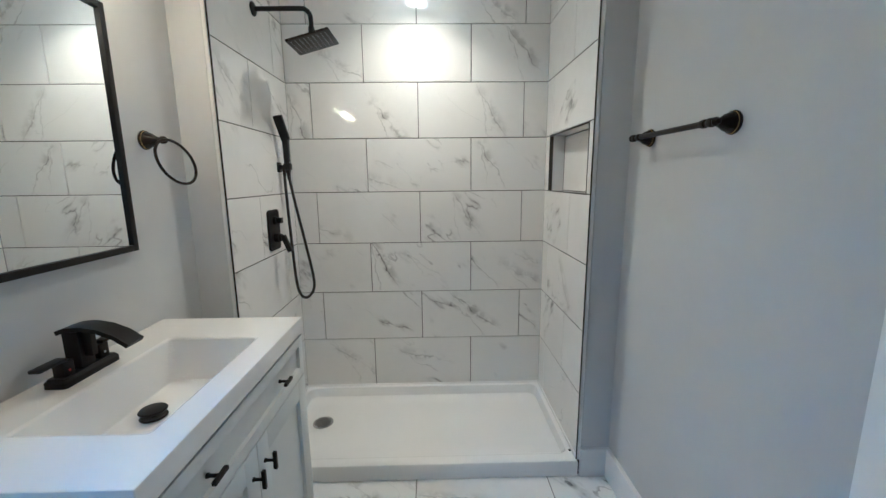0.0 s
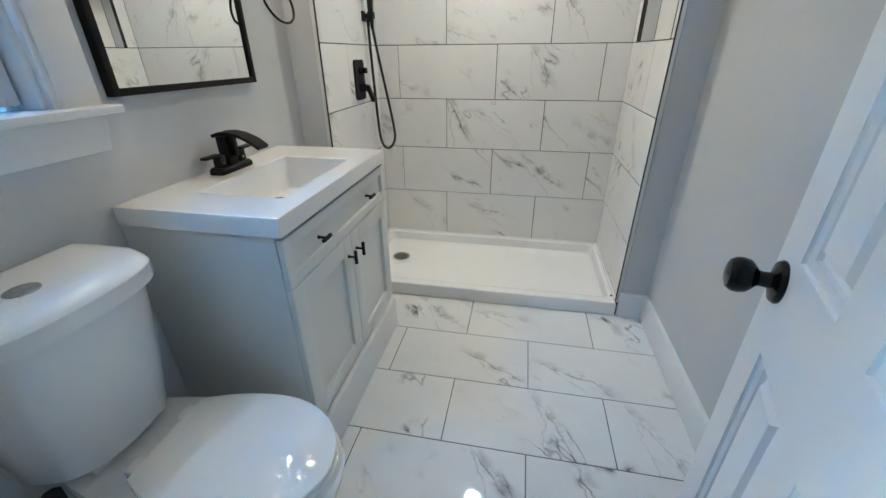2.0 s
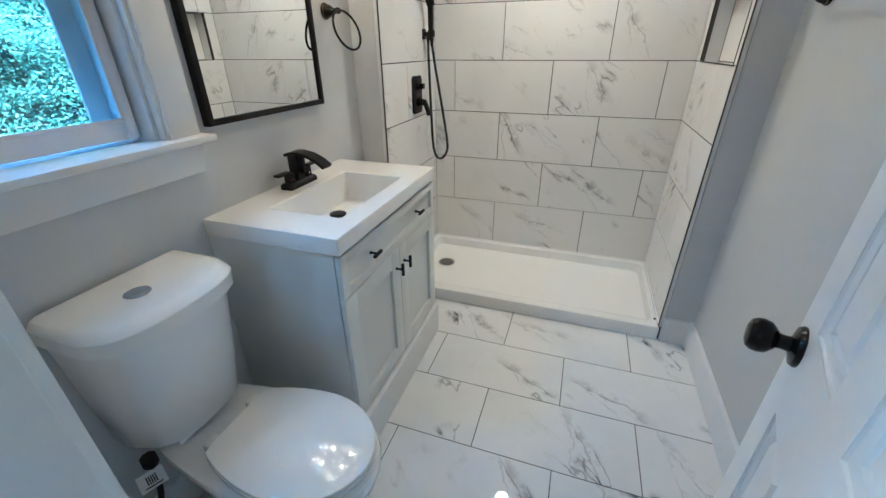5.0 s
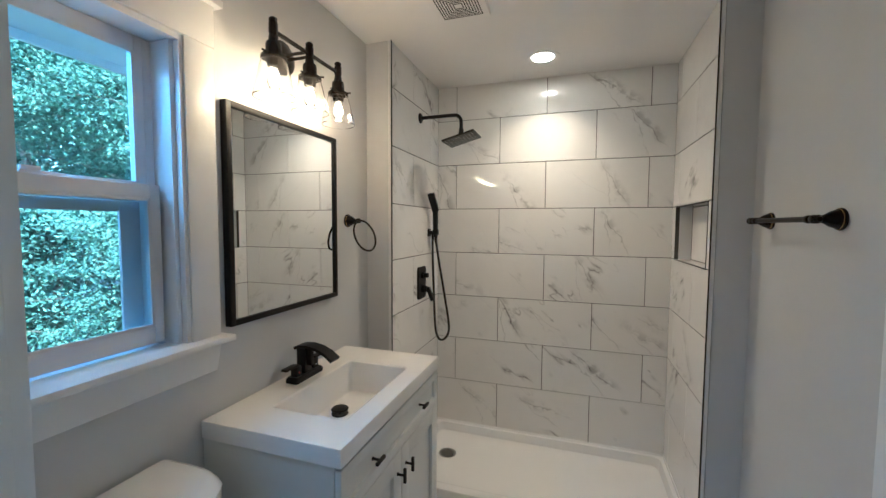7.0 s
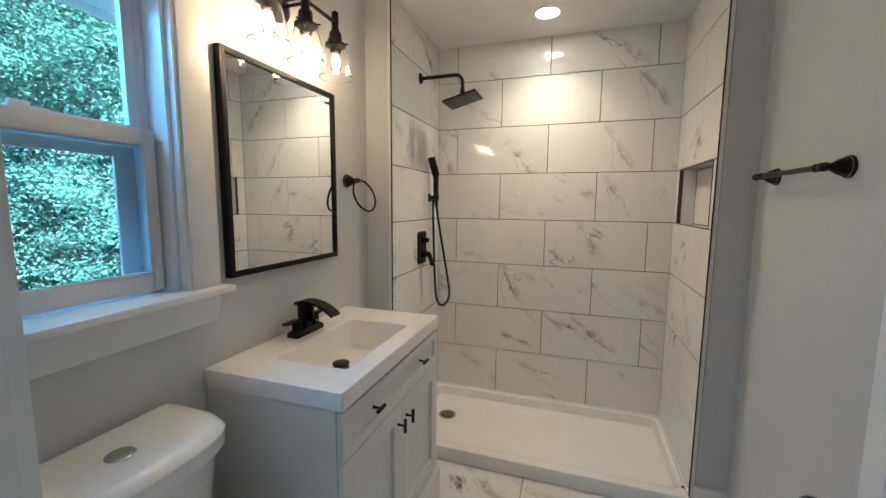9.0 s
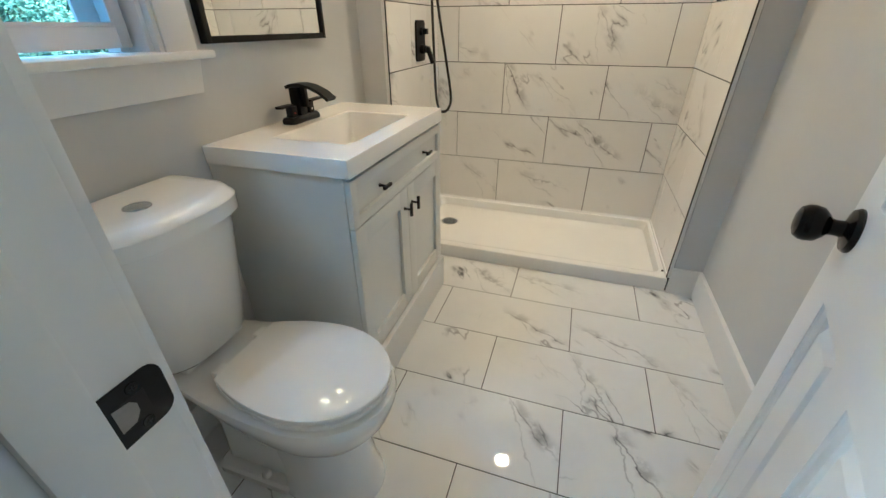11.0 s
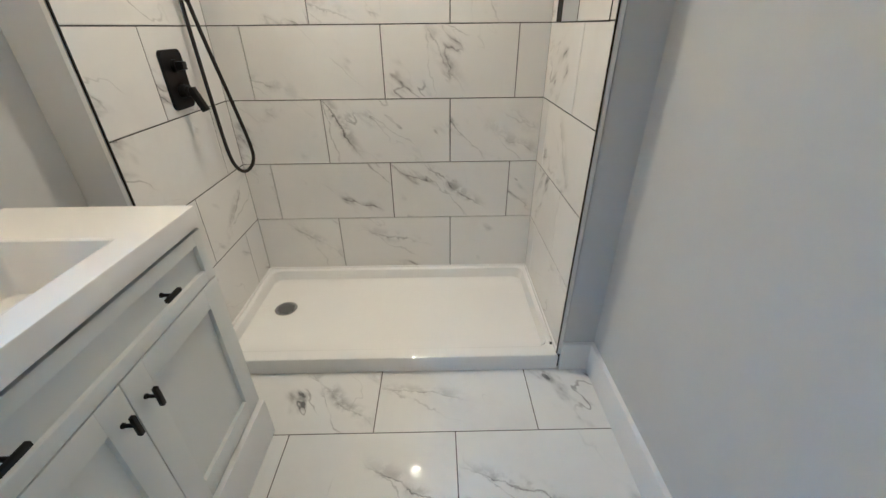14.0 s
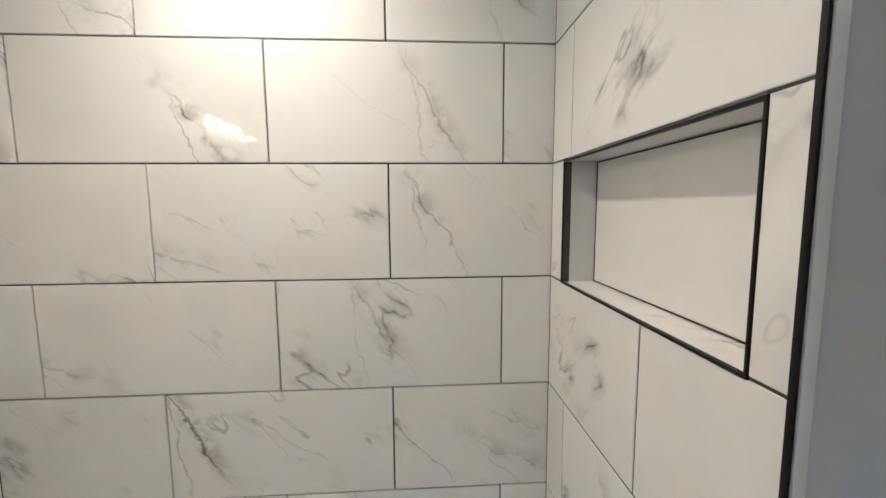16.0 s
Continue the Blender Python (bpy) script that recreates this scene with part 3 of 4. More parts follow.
window()
solo("outer_sill", box(WL - 0.2, WL - 0.125, OP_Y0, OP_Y1, 1.12, 1.15, b=0.004), M_VINYL, kind="structure")
solo("eave", boxes([(WL - 0.60, WL - 0.14, -3, 5, 2.10, 2.12), (WL - 0.62, WL - 0.60, -3, 5, 2.072, 2.25), (WL - 0.64, WL - 0.14, -3, 5, 2.55, 2.6)], b=0.003), M_SOFFIT, kind="structure")


# ---- vanity ----
VX, VY0, VY1, VTOP, VBOT = -0.511, 0.915, 1.712, 0.904, 0.851


def shaker(name, y0, y1, z0, z1, x, parent, rail=0.058):
    """A framed front with a flat recessed panel; x: its face."""
    th = 0.018
    ob = part(name, box(x - th + 0.001, x - 0.0125, y0 + rail - 0.002, y1 - rail + 0.002, z0 + rail - 0.002, z1 - rail + 0.002), M_VAN, parent)
    for kind, row in (("stile", (x - th, x, y0, y0 + rail, z0, z1)), ("stile", (x - th, x, y1 - rail, y1, z0, z1)),
                      ("rail", (x - th, x, y0 + rail, y1 - rail, z0, z0 + rail)), ("rail", (x - th, x, y0 + rail, y1 - rail, z1 - rail, z1))):
        part(kind, box(*row, b=0.0012), M_VAN, ob)
    return ob


def pull(x, y, z, upright, parent):
    h = 0.026
    if upright:
        bar = box(x + 0.024, x + 0.034, y - 0.005, y + 0.005, z - h, z + h, b=0.0015)
    else:
        bar = box(x + 0.024, x + 0.034, y - h, y + h, z - 0.005, z + 0.005, b=0.0015)
    stem = lathe([(0.0, 0), (0.006, 0), (0.006, 0.004), (0.0042, 0.005), (0.0042, 0.026), (0.0, 0.026)], toward((x, y, z), (1, 0, 0)), 20)
    part("pull", join([bar, stem]), M_BLACK, parent, "matte black T-bar pull")


def vanity():
    root = thing("bathroom_vanity", ((WL + VX) / 2, (VY0 + VY1) / 2, 0), "pale grey shaker vanity with a drawer and two doors, closed", "vanity cabinet")
    fx = -0.516
    y0, y1 = VY0 + 0.006, VY1 - 0.006
    inner = fx - 0.021
    for name, row in (("side_panel", (WL + 0.002, inner, y0, y0 + 0.016, 0, VBOT - 0.001)), ("side_panel", (WL + 0.002, inner, y1 - 0.016, y1, 0, VBOT - 0.001)),
                      ("back_panel", (WL + 0.002, WL + 0.012, y0 + 0.017, y1 - 0.017, 0, VBOT - 0.001)), ("bottom_panel", (WL + 0.013, inner, y0 + 0.017, y1 - 0.017, 0.16, 0.175)),
                      ("rail", (inner - 0.018, inner, y0 + 0.017, y1 - 0.017, 0.68, 0.70)), 
                      ("kick_board", (inner - 0.018, inner, y0 + 0.017, y1 - 0.017, 0.0, 0.159))):
        part(name, box(*row, b=0.0008), M_VAN, root)
    d = shaker("drawer_front", y0 + 0.001, y1 - 0.001, 0.694, VBOT - 0.011, fx, root, 0.034)
    pull(fx - 0.009, 1.112, 0.765, False, d)
    pull(fx - 0.009, 1.508, 0.765, False, d)
    mid = (y0 + y1) / 2
    a = shaker("cabinet_door", y0 + 0.001, mid - 0.0015, 0.176, 0.6905, fx, root, 0.066)
    pull(fx, mid - 0.036, 0.614, True, a)
    b = shaker("cabinet_door", mid + 0.0015, y1 - 0.001, 0.176, 0.6905, fx, root, 0.066)
    pull(fx, mid + 0.036, 0.614, True, b)
    part("toe_board", box(fx - 0.004, -0.499, y0 - 0.002, y1 + 0.002, 0.0, 0.17, b=0.003), M_TRIM, root, "white baseboard across the foot")
    return root


vanity()


def vanity_top():
    root = thing("sink_top", ((WL + VX) / 2, (VY0 + VY1) / 2, VBOT), "glossy white one-piece sink top with a rectangular basin", "sink")
    x0, x1, y0, y1, r = WL + 0.001, VX, VY0, VY1, 0.004
    bx0, bx1, by0, by1 = -0.858, -0.590, 1.062, 1.527
    n = 5
    rings = [rounded(x0, x1, y0, y1, VBOT, r, n), rounded(x0, x1, y0, y1, VTOP - 0.004, r, n), rounded(x0 + 0.0015, x1 - 0.0015, y0 + 0.0015, y1 - 0.0015, VTOP - 0.001, r, n),
             rounded(x0 + 0.005, x1 - 0.005, y0 + 0.005, y1 - 0.005, VTOP, r, n),
             rounded(x0 + 0.0065, x1 - 0.0065, y0 + 0.0065, y1 - 0.0065, VTOP, r, n), rounded(bx0 - 0.008, bx1 + 0.008, by0 - 0.008, by1 + 0.008, VTOP, 0.012, n),
             rounded(bx0 - 0.006, bx1 + 0.006, by0 - 0.006, by1 + 0.006, VTOP, 0.012, n), rounded(bx0, bx1, by0, by1, VTOP - 0.004, 0.012, n),
             rounded(bx0 + 0.012, bx1 - 0.03, by0 + 0.022, by1 - 0.022, VTOP - 0.10, 0.02, n),
             rounded(bx0 + 0.022, bx1 - 0.045, by0 + 0.035, by1 - 0.035, VTOP - 0.117, 0.025, n),
             rounded(bx0 + 0.07, bx1 - 0.13, by0 + 0.19, by1 - 0.19, VTOP - 0.127, 0.025, n)]
    part("basin", loft(rings, first=False), M_TOP, root)
    at = Matrix.Translation((-0.772, 1.312, VTOP - 0.1255))
    part("drain_flange", lathe([(0.0, 0), (0.031, 0), (0.032, 0.002), (0.028, 0.004), (0.022, 0.001), (0.0, 0.001)], at), M_BLACK, root, "black drain flange")
    part("drain_stopper", lathe([(0.006, 0.0), (0.006, 0.014), (0.031, 0.016), (0.033, 0.019), (0.030, 0.0225), (0.018, 0.025), (0.0, 0.0258)], at), M_BLACK, root, "black pop-up stopper")


vanity_top()


def faucet():
    cy, bx = 1.312, -0.928
    root = thing("bathroom_faucet", (bx, cy, VTOP), "matte black waterfall faucet with two flat lever handles", "faucet")
    part("base_plate", loft([rounded(bx - 0.027, bx + 0.027, cy - 0.082, cy + 0.082, VTOP, 0.008), rounded(bx - 0.027, bx + 0.027, cy - 0.082, cy + 0.082, VTOP + 0.014, 0.008),
                             rounded(bx - 0.021, bx + 0.021, cy - 0.076, cy + 0.076, VTOP + 0.022, 0.006)]), M_BLACK, root)
    part("column", box(bx - 0.022, bx + 0.016, cy - 0.02, cy + 0.02, VTOP + 0.02, VTOP + 0.116, b=0.0015), M_BLACK, root)
    prof = [(-0.030, 0.116), (-0.006, 0.124), (0.028, 0.126), (0.068, 0.119), (0.106, 0.103), (0.138, 0.080)]
    bm = bmesh.new()
    rings = []
    for k, (dx, dz) in enumerate(prof):
        w, th = 0.027, 0.0055
        nx, nz = (prof[min(k + 1, 5)][0] - prof[max(k - 1, 0)][0], prof[min(k + 1, 5)][1] - prof[max(k - 1, 0)][1])
        q = math.hypot(nx, nz)
        ox, oz = -nz / q * th, nx / q * th
        rings.append([bm.verts.new((bx + dx + s * ox, cy + u * w, VTOP + dz + s * oz)) for u, s in ((-1, -1), (1, -1), (1, 1), (-1, 1))])
    for a, b in zip(rings, rings[1:]):
        for i in range(4):
            bm.faces.new((a[i], a[(i + 1) % 4], b[(i + 1) % 4], b[i]))
    bm.faces.new(rings[0])
    bm.faces.new(rings[-1])
    part("spout", bm, M_BLACK, root)
    part("spout_bracket", box(bx + 0.016, bx + 0.036, cy - 0.008, cy + 0.008, VTOP + 0.05, VTOP + 0.118, b=0.001), M_BLACK, root)
    for s in (-1, 1):
        hy = cy + s * 0.051
        h = part("handle", join([box(bx - 0.014, bx + 0.014, hy - 0.014, hy + 0.014, VTOP + 0.02, VTOP + 0.058, b=0.0015),
                             box(bx - 0.013, bx + 0.013, min(hy, hy + s * 0.068), max(hy, hy + s * 0.08), VTOP + 0.058, VTOP + 0.066, b=0.0015)]), M_BLACK, root, "flat lever handle")
        part("temperature_dot", lathe([(0, 0), (0.003, 0), (0.003, 0.001), (0, 0.001)], toward((bx + 0.014, hy, VTOP + 0.035), (1, 0, 0)), 12), M_RED if s < 0 else M_PLASTIC, h)


faucet()


# ---- mirror ----
def mirror():
    y0, y1, z0, z1, xf, w = 1.014, 1.614, 1.168, 1.886, WL + 0.027, 0.019
    root = thing("wall_mirror", (WL, (y0 + y1) / 2, z0), "rectangular wall mirror in a slim matte black frame", "mirror")
    part("frame", boxes([(WL + 0.001, xf, y0, y0 + w, z0, z1), (WL + 0.001, xf, y1 - w, y1, z0, z1), (WL + 0.001, xf, y0 + w, y1 - w, z0, z0 + w), (WL + 0.001, xf, y0 + w, y1 - w, z1 - w, z1)], b=0.0012), M_BLACK, root)
    part("mirror_glass", box(WL + 0.006, xf - 0.008, y0 + w - 0.002, y1 - w + 0.002, z0 + w - 0.002, z1 - w + 0.002), M_MIRROR, root, "clear mirror glass")


mirror()


# ---- sconce ----
def sconce():
    px, bz = -0.872, 2.118
    root = thing("vanity_light", (WL, BULB_Y[1], 2.14), "lit bronze vanity light with three clear glass shades", "wall light")
    part("wall_plate", lathe([(0, 0), (0.062, 0), (0.064, 0.006), (0.06, 0.014), (0.046, 0.02), (0.03, 0.026), (0.0, 0.028)], toward((WL + 0.001, BULB_Y[1], bz), (1, 0, 0))), M_BRONZE, root)
    part("wall_arm", join([tube([(WL + 0.02, BULB_Y[1] - 0.018, bz), (px, BULB_Y[1] - 0.018, bz)], 0.006), tube([(WL + 0.02, BULB_Y[1] + 0.018, bz), (px, BULB_Y[1] + 0.018, bz)], 0.006)]), M_BRONZE, root)
    part("crossbar", tube([(px, BULB_Y[0], bz), (px, BULB_Y[2], bz)], 0.0075), M_BRONZE, root)
    for y in BULB_Y:
        m = Matrix.Translation((px, y, 1.993))
        s = part("socket", lathe([(0.0, 0.168), (0.008, 0.167), (0.0135, 0.162), (0.0135, 0.155), (0.010, 0.152), (0.0145, 0.148), (0.0145, 0.118), (0.012, 0.112), (0.0145, 0.108), (0.0155, 0.092),
                              (0.022, 0.088), (0.0245, 0.080), (0.0245, 0.056), (0.022, 0.052), (0.022, 0.047), (0.040, 0.045), (0.041, 0.036), (0.022, 0.034), (0.021, 0.012), (0.0, 0.012)], m, 32), M_BRONZE, root)
        for k in range(3):
            a = radians(120 * k + 30)
            part("thumb_screw", tube([(px + 0.038 * math.cos(a), y + 0.038 * math.sin(a), 2.04), (px + 0.05 * math.cos(a), y + 0.05 * math.sin(a), 2.04)], 0.0035, 8), M_BRONZE, s)
        g = part("shade", lathe([(0.034, 0.042), (0.0385, 0.035), (0.045, 0.01), (0.0555, -0.035), (0.0662, -0.080), (0.0672, -0.083), (0.0662, -0.0855), (0.0642, -0.0855), (0.0636, -0.083), (0.0540, -0.035), (0.0435, 0.01), (0.037, 0.034), (0.033, 0.040)], m, 48), M_GLASS, root, "clear tapered glass shade")
        b = part("bulb", lathe([(0.012, 0.012), (0.013, 0.0), (0.018, -0.012), (0.022, -0.028), (0.022, -0.042), (0.017, -0.058), (0.008, -0.068), (0.0, -0.070)], m, 28), M_GLASS, root, "clear filament bulb")
        b.visible_shadow = False
        g.visible_shadow = False
        part("filament", lathe([(0.0, -0.003), (0.006, -0.006), (0.0095, -0.016), (0.0105, -0.030), (0.0085, -0.044), (0.0, -0.052)], m, 20), M_BULB, b, "glowing filament")


sconce()


# ---- ceiling fittings ----
def can_light():
    c = (-0.128, 2.385, CEIL)
    root = thing("recessed_light", c, "round white recessed ceiling light, lit", "ceiling light")
    part("trim_ring", lathe([(0.094, 0.0), (0.094, -0.003), (0.078, -0.006), (0.068, -0.004), (0.060, -0.001), (0.060, 0.0)], Matrix.Translation(c), 48), M_PLASTIC, root)
    part("diffuser", lathe([(0.0, -0.002), (0.060, -0.002), (0.060, -0.0005), (0.0, -0.0005)], Matrix.Translation(c), 48), M_CANGLOW, root, "glowing diffuser")


can_light()


def vent():
    x0, x1, y0, y1 = -0.526, -0.326, 1.60, 1.795
    root = thing("exhaust_fan", ((x0 + x1) / 2, (y0 + y1) / 2, CEIL), "square white exhaust fan grille with concentric slots", "ceiling vent")
    cx, cy = (x0 + x1) / 2, (y0 + y1) / 2
    part("grille_back", box(cx - 0.115, cx + 0.115, cy - 0.115, cy + 0.115, CEIL - 0.026, CEIL, b=0.004), M_PLASTIC, root)
    for k in range(7):
        a, b = 0.088 - 0.0112 * k, 0.088 - 0.0112 * k - 0.0045
        z0, z1 = CEIL - 0.0268, CEIL - 0.0258
        part("slot", boxes([(cx - a, cx + a, cy - a, cy - b, z0, z1), (cx - a, cx + a, cy + b, cy + a, z0, z1), (cx - a, cx - b, cy - b, cy + b, z0, z1), (cx + b, cx + a, cy - b, cy + b, z0, z1)]), M_DARK, root, "dark square slot")


vent()


# ---- towel ring and bar ----
POST = [(0.0, 0.0), (0.031, 0.0), (0.032, 0.004), (0.030, 0.009), (0.027, 0.012), (0.0255, 0.016), (0.022, 0.026), (0.014, 0.038), (0.0095, 0.048), (0.010, 0.052), (0.0125, 0.056), (0.0125, 0.066), (0.010, 0.071), (0.0, 0.073)]
RUB = [(0.0303, 0.0085), (0.0297, 0.0098), (0.029, 0.0100), (0.029, 0.0085)]


def towel_ring():
    y, z = 1.740, 1.518
    root = thing("towel_ring", (WL, y, z), "empty oil-rubbed bronze towel ring beside the mirror", "towel ring")
    part("post", lathe(POST, toward((WL + 0.001, y, z), (1, 0, 0))), M_BRONZE, root)
    part("rubbed_edge", lathe(RUB, toward((WL + 0.001, y, z), (1, 0, 0))), M_RUB, root)
    c = Vector((WL + 0.100, y - 0.002, z - 0.072))
    side, rise = Vector((0.16, 0.99, 0)).normalized(), Vector((-0.30, 0, 0.955))
    pts = [c + 0.076 * (math.cos(2 * math.pi * k / 48) * side + math.sin(2 * math.pi * k / 48) * rise) for k in range(48)]
    part("ring", tube(pts, 0.0048, 10, closed=True), M_BRONZE, root)


towel_ring()


def towel_bar():
    z = 1.52
    ya, yb = 1.430, 1.836
    root = thing("towel_bar", (WR, (ya + yb) / 2, z), "oil-rubbed bronze towel bar, empty, on the grey wall", "towel bar")
    for y in (ya, yb):
        part("post", lathe(POST, toward((WR - 0.001, y, z), (-1, 0, 0))), M_BRONZE, root)
        part("rubbed_edge", lathe(RUB, toward((WR - 0.001, y, z), (-1, 0, 0))), M_RUB, root)
    part("bar", tube([(WR - 0.062, ya - 0.012, z), (WR - 0.062, yb + 0.012, z)], 0.0088), M_BRONZE, root)
    for y in (ya - 0.014, yb + 0.014):
        s = 1 if y > 1.6 else -1
        part("finial", lathe([(0, 0), (0.0115, 0.0), (0.0125, 0.004), (0.0095, 0.009), (0.007, 0.015), (0.0, 0.019)], toward((WR - 0.062, y, z), (0, s, 0)), 20), M_BRONZE, root)
    for y in (ya + 0.03, yb - 0.03):
        part("collar", lathe([(0.0, -0.008), (0.0115, -0.008), (0.0125, 0.0), (0.0115, 0.008), (0.0, 0.008)], toward((WR - 0.062, y, z), (0, 1, 0)), 20), M_BRONZE, root)


towel_bar()


# ---- shower fittings ----
def shower_head():
    f = Vector((TL + 0.001, 2.35, 2.158))
    root = thing("rain_shower", f, "matte black square rain shower head on a bent wall arm", "shower head")
    part("wall_flange", lathe([(0, 0), (0.031, 0), (0.031, 0.004), (0.026, 0.009), (0.014, 0.012), (0.0, 0.013)], toward(f, (1, 0, 0))), M_BLACK, root)
    ex = -0.593
    pts = [f, (ex - 0.05, f.y, f.z + 0.001), (ex - 0.02, f.y, f.z - 0.006), (ex - 0.004, f.y, f.z - 0.024), (ex, f.y, f.z - 0.05), (ex, f.y, f.z - 0.09)]
    part("arm", tube([f] + smooth_path([(-0.80, f.y, f.z)] + pts[1:], 6), 0.0105, 18), M_BLACK, root)
    part("swivel", lathe([(0, 0.024), (0.013, 0.022), (0.0145, 0.012), (0.0145, 0.0), (0.017, -0.004), (0.017, -0.016), (0.012, -0.022), (0, -0.022)], Matrix.Translation((ex, f.y, f.z - 0.10)), 24), M_BLACK, root)
    m = Matrix.Translation((ex + 0.004, f.y, f.z - 0.142)) @ Euler((0, radians(-15), 0)).to_matrix().to_4x4()
    plate = part("spray_plate", box(-0.1, 0.1, -0.1, 0.1, -0.005, 0.005, b=0.002, m=m), M_BLACK, root)
    nozzles = bmesh.new()
    for i in range(9):
        for k in range(9):
            x, y = -0.08 + 0.02 * i, -0.08 + 0.02 * k
            vs = add_box(nozzles, x - 0.0028, x + 0.0028, y - 0.0028, y + 0.0028, -0.0075, -0.005)
    nozzles.transform(m)
    part("nozzles", nozzles, M_CHROME, plate, "rows of small grey nozzles")
    part("hub", box(-0.025, 0.025, -0.025, 0.025, 0.005, 0.016, b=0.004, m=m), M_BLACK, root)


shower_head()


def shower_valve():
    y0, y1, z0, z1, x = 2.303, 2.437, 1.032, 1.236, TL
    root = thing("shower_valve", (x, (y0 + y1) / 2, z0), "matte black rectangular shower valve with a lever", "shower valve")

    def plate_ring(inset, depth):
        return [(x + depth, b, c) for b, c, _ in rounded(y0 + inset, y1 - inset, z0 + inset, z1 - inset, 0, 0.02)]

    part("plate", loft([plate_ring(0, 0.0), plate_ring(0, 0.008), plate_ring(0.002, 0.010)]), M_BLACK, root)
    cy = (y0 + y1) / 2
    part("diverter", join([lathe([(0, 0), (0.022, 0), (0.022, 0.014), (0, 0.014)], toward((x + 0.01, cy, 1.182), (1, 0, 0)), 24), box(x + 0.024, x + 0.05, cy - 0.014, cy + 0.014, 1.168, 1.196, b=0.002)]), M_BLACK, root)
    lever = box(-0.011, 0.011, -0.013, 0.013, -0.078, 0.012, b=0.002)
    lever.transform(Matrix.Translation((x + 0.052, cy, 1.094)) @ Euler((0, radians(-22), 0)).to_matrix().to_4x4())
    part("lever", join([lathe([(0, 0), (0.024, 0), (0.024, 0.02), (0.019, 0.022), (0.019, 0.034), (0, 0.034)], toward((x + 0.01, cy, 1.094), (1, 0, 0)), 28), lever]), M_BLACK, root)


shower_valve()


def hand_shower():
    y, z, x = 2.51, 1.45, TL
    root = thing("hand_shower", (x, y, z), "matte black hand shower on a bracket with looped hose", "hand shower")
    part("bracket", join([box(x, x + 0.008, y - 0.024, y + 0.024, z - 0.026, z + 0.026, b=0.003), box(x + 0.008, x + 0.034, y - 0.012, y + 0.012, z - 0.012, z + 0.012, b=0.002),
                          box(x + 0.03, x + 0.066, y - 0.016, y + 0.016, z - 0.014, z + 0.02, b=0.003)]), M_BLACK, root)
    part("handle", loft([rounded(x + 0.036, x + 0.06, y - 0.012, y + 0.012, z - 0.03, 0.006), rounded(x + 0.033, x + 0.061, y - 0.016, y + 0.013, z + 0.05, 0.007),
                         rounded(x + 0.033, x + 0.063, y - 0.020, y + 0.012, z + 0.13, 0.007), rounded(x + 0.034, x + 0.064, y - 0.03, y + 0.008, z + 0.155, 0.007)]), M_BLACK, root)
    hd = box(-0.022, 0.022, -0.012, 0.012, -0.01, 0.115, b=0.004)
    hd.transform(Matrix.Translation((x + 0.05, y - 0.012, z + 0.15)) @ Euler((radians(24), radians(-8), 0)).to_matrix().to_4x4())
    part("spray_head", hd, M_BLACK, root)
    hose = smooth_path([(x + 0.028, y, z - 0.012), (x + 0.03, y - 0.004, z - 0.12), (x + 0.042, y - 0.012, z - 0.4), (x + 0.055, y - 0.018, z - 0.62), (x + 0.07, y - 0.005, z - 0.70), (x + 0.095, y + 0.02, z - 0.722),
                        (x + 0.122, y + 0.045, z - 0.69), (x + 0.128, y + 0.05, z - 0.62), (x + 0.105, y + 0.035, z - 0.44), (x + 0.07, y + 0.012, z - 0.2), (x + 0.05, y, z - 0.05)], 10)
    part("hose", tube(hose, 0.0076, 12), M_RUBBER, root, "black flexible hose hanging in a loop")
    part("hose_nut", join([lathe([(0, 0), (0.0105, 0), (0.009, -0.035), (0, -0.035)], Matrix.Translation((x + 0.028, y, z - 0.01)), 16), lathe([(0, 0), (0.0105, 0), (0.009, -0.035), (0, -0.035)], Matrix.Translation((x + 0.05, y, z - 0.028)), 16)]), M_BLACK, root)


hand_shower()


# ---- toilet ----
TY = 0.62


def oval(x0, x1, half, z, back=0.66, n=56, pinch=0.30):
    """A bowl's outline from its back x0 to its front x1: straight behind, an egg ahead."""
    out = []
    cx = x1 - half * 1.25
    for k in range(n):
        a = 2 * math.pi * k / n
        c, s = math.cos(a), math.sin(a)
        if c >= 0:
            out.append((cx + (x1 - cx) * c, TY + half * s, z))
        else:
            u = min(1.0, abs(c) ** 0.9 * 1.0)
            if abs(s) < pinch:
                out.append((x0, TY + half * back * s / pinch, z))
            else:
                u = (1 - (abs(s) - pinch) / (1 - pinch)) ** 0.62
                h = back + (1 - back) * math.cos(u * math.pi / 2) ** 0.8
                out.append((cx - (cx - x0) * u, TY + half * h * math.copysign(1, s), z))
    return out


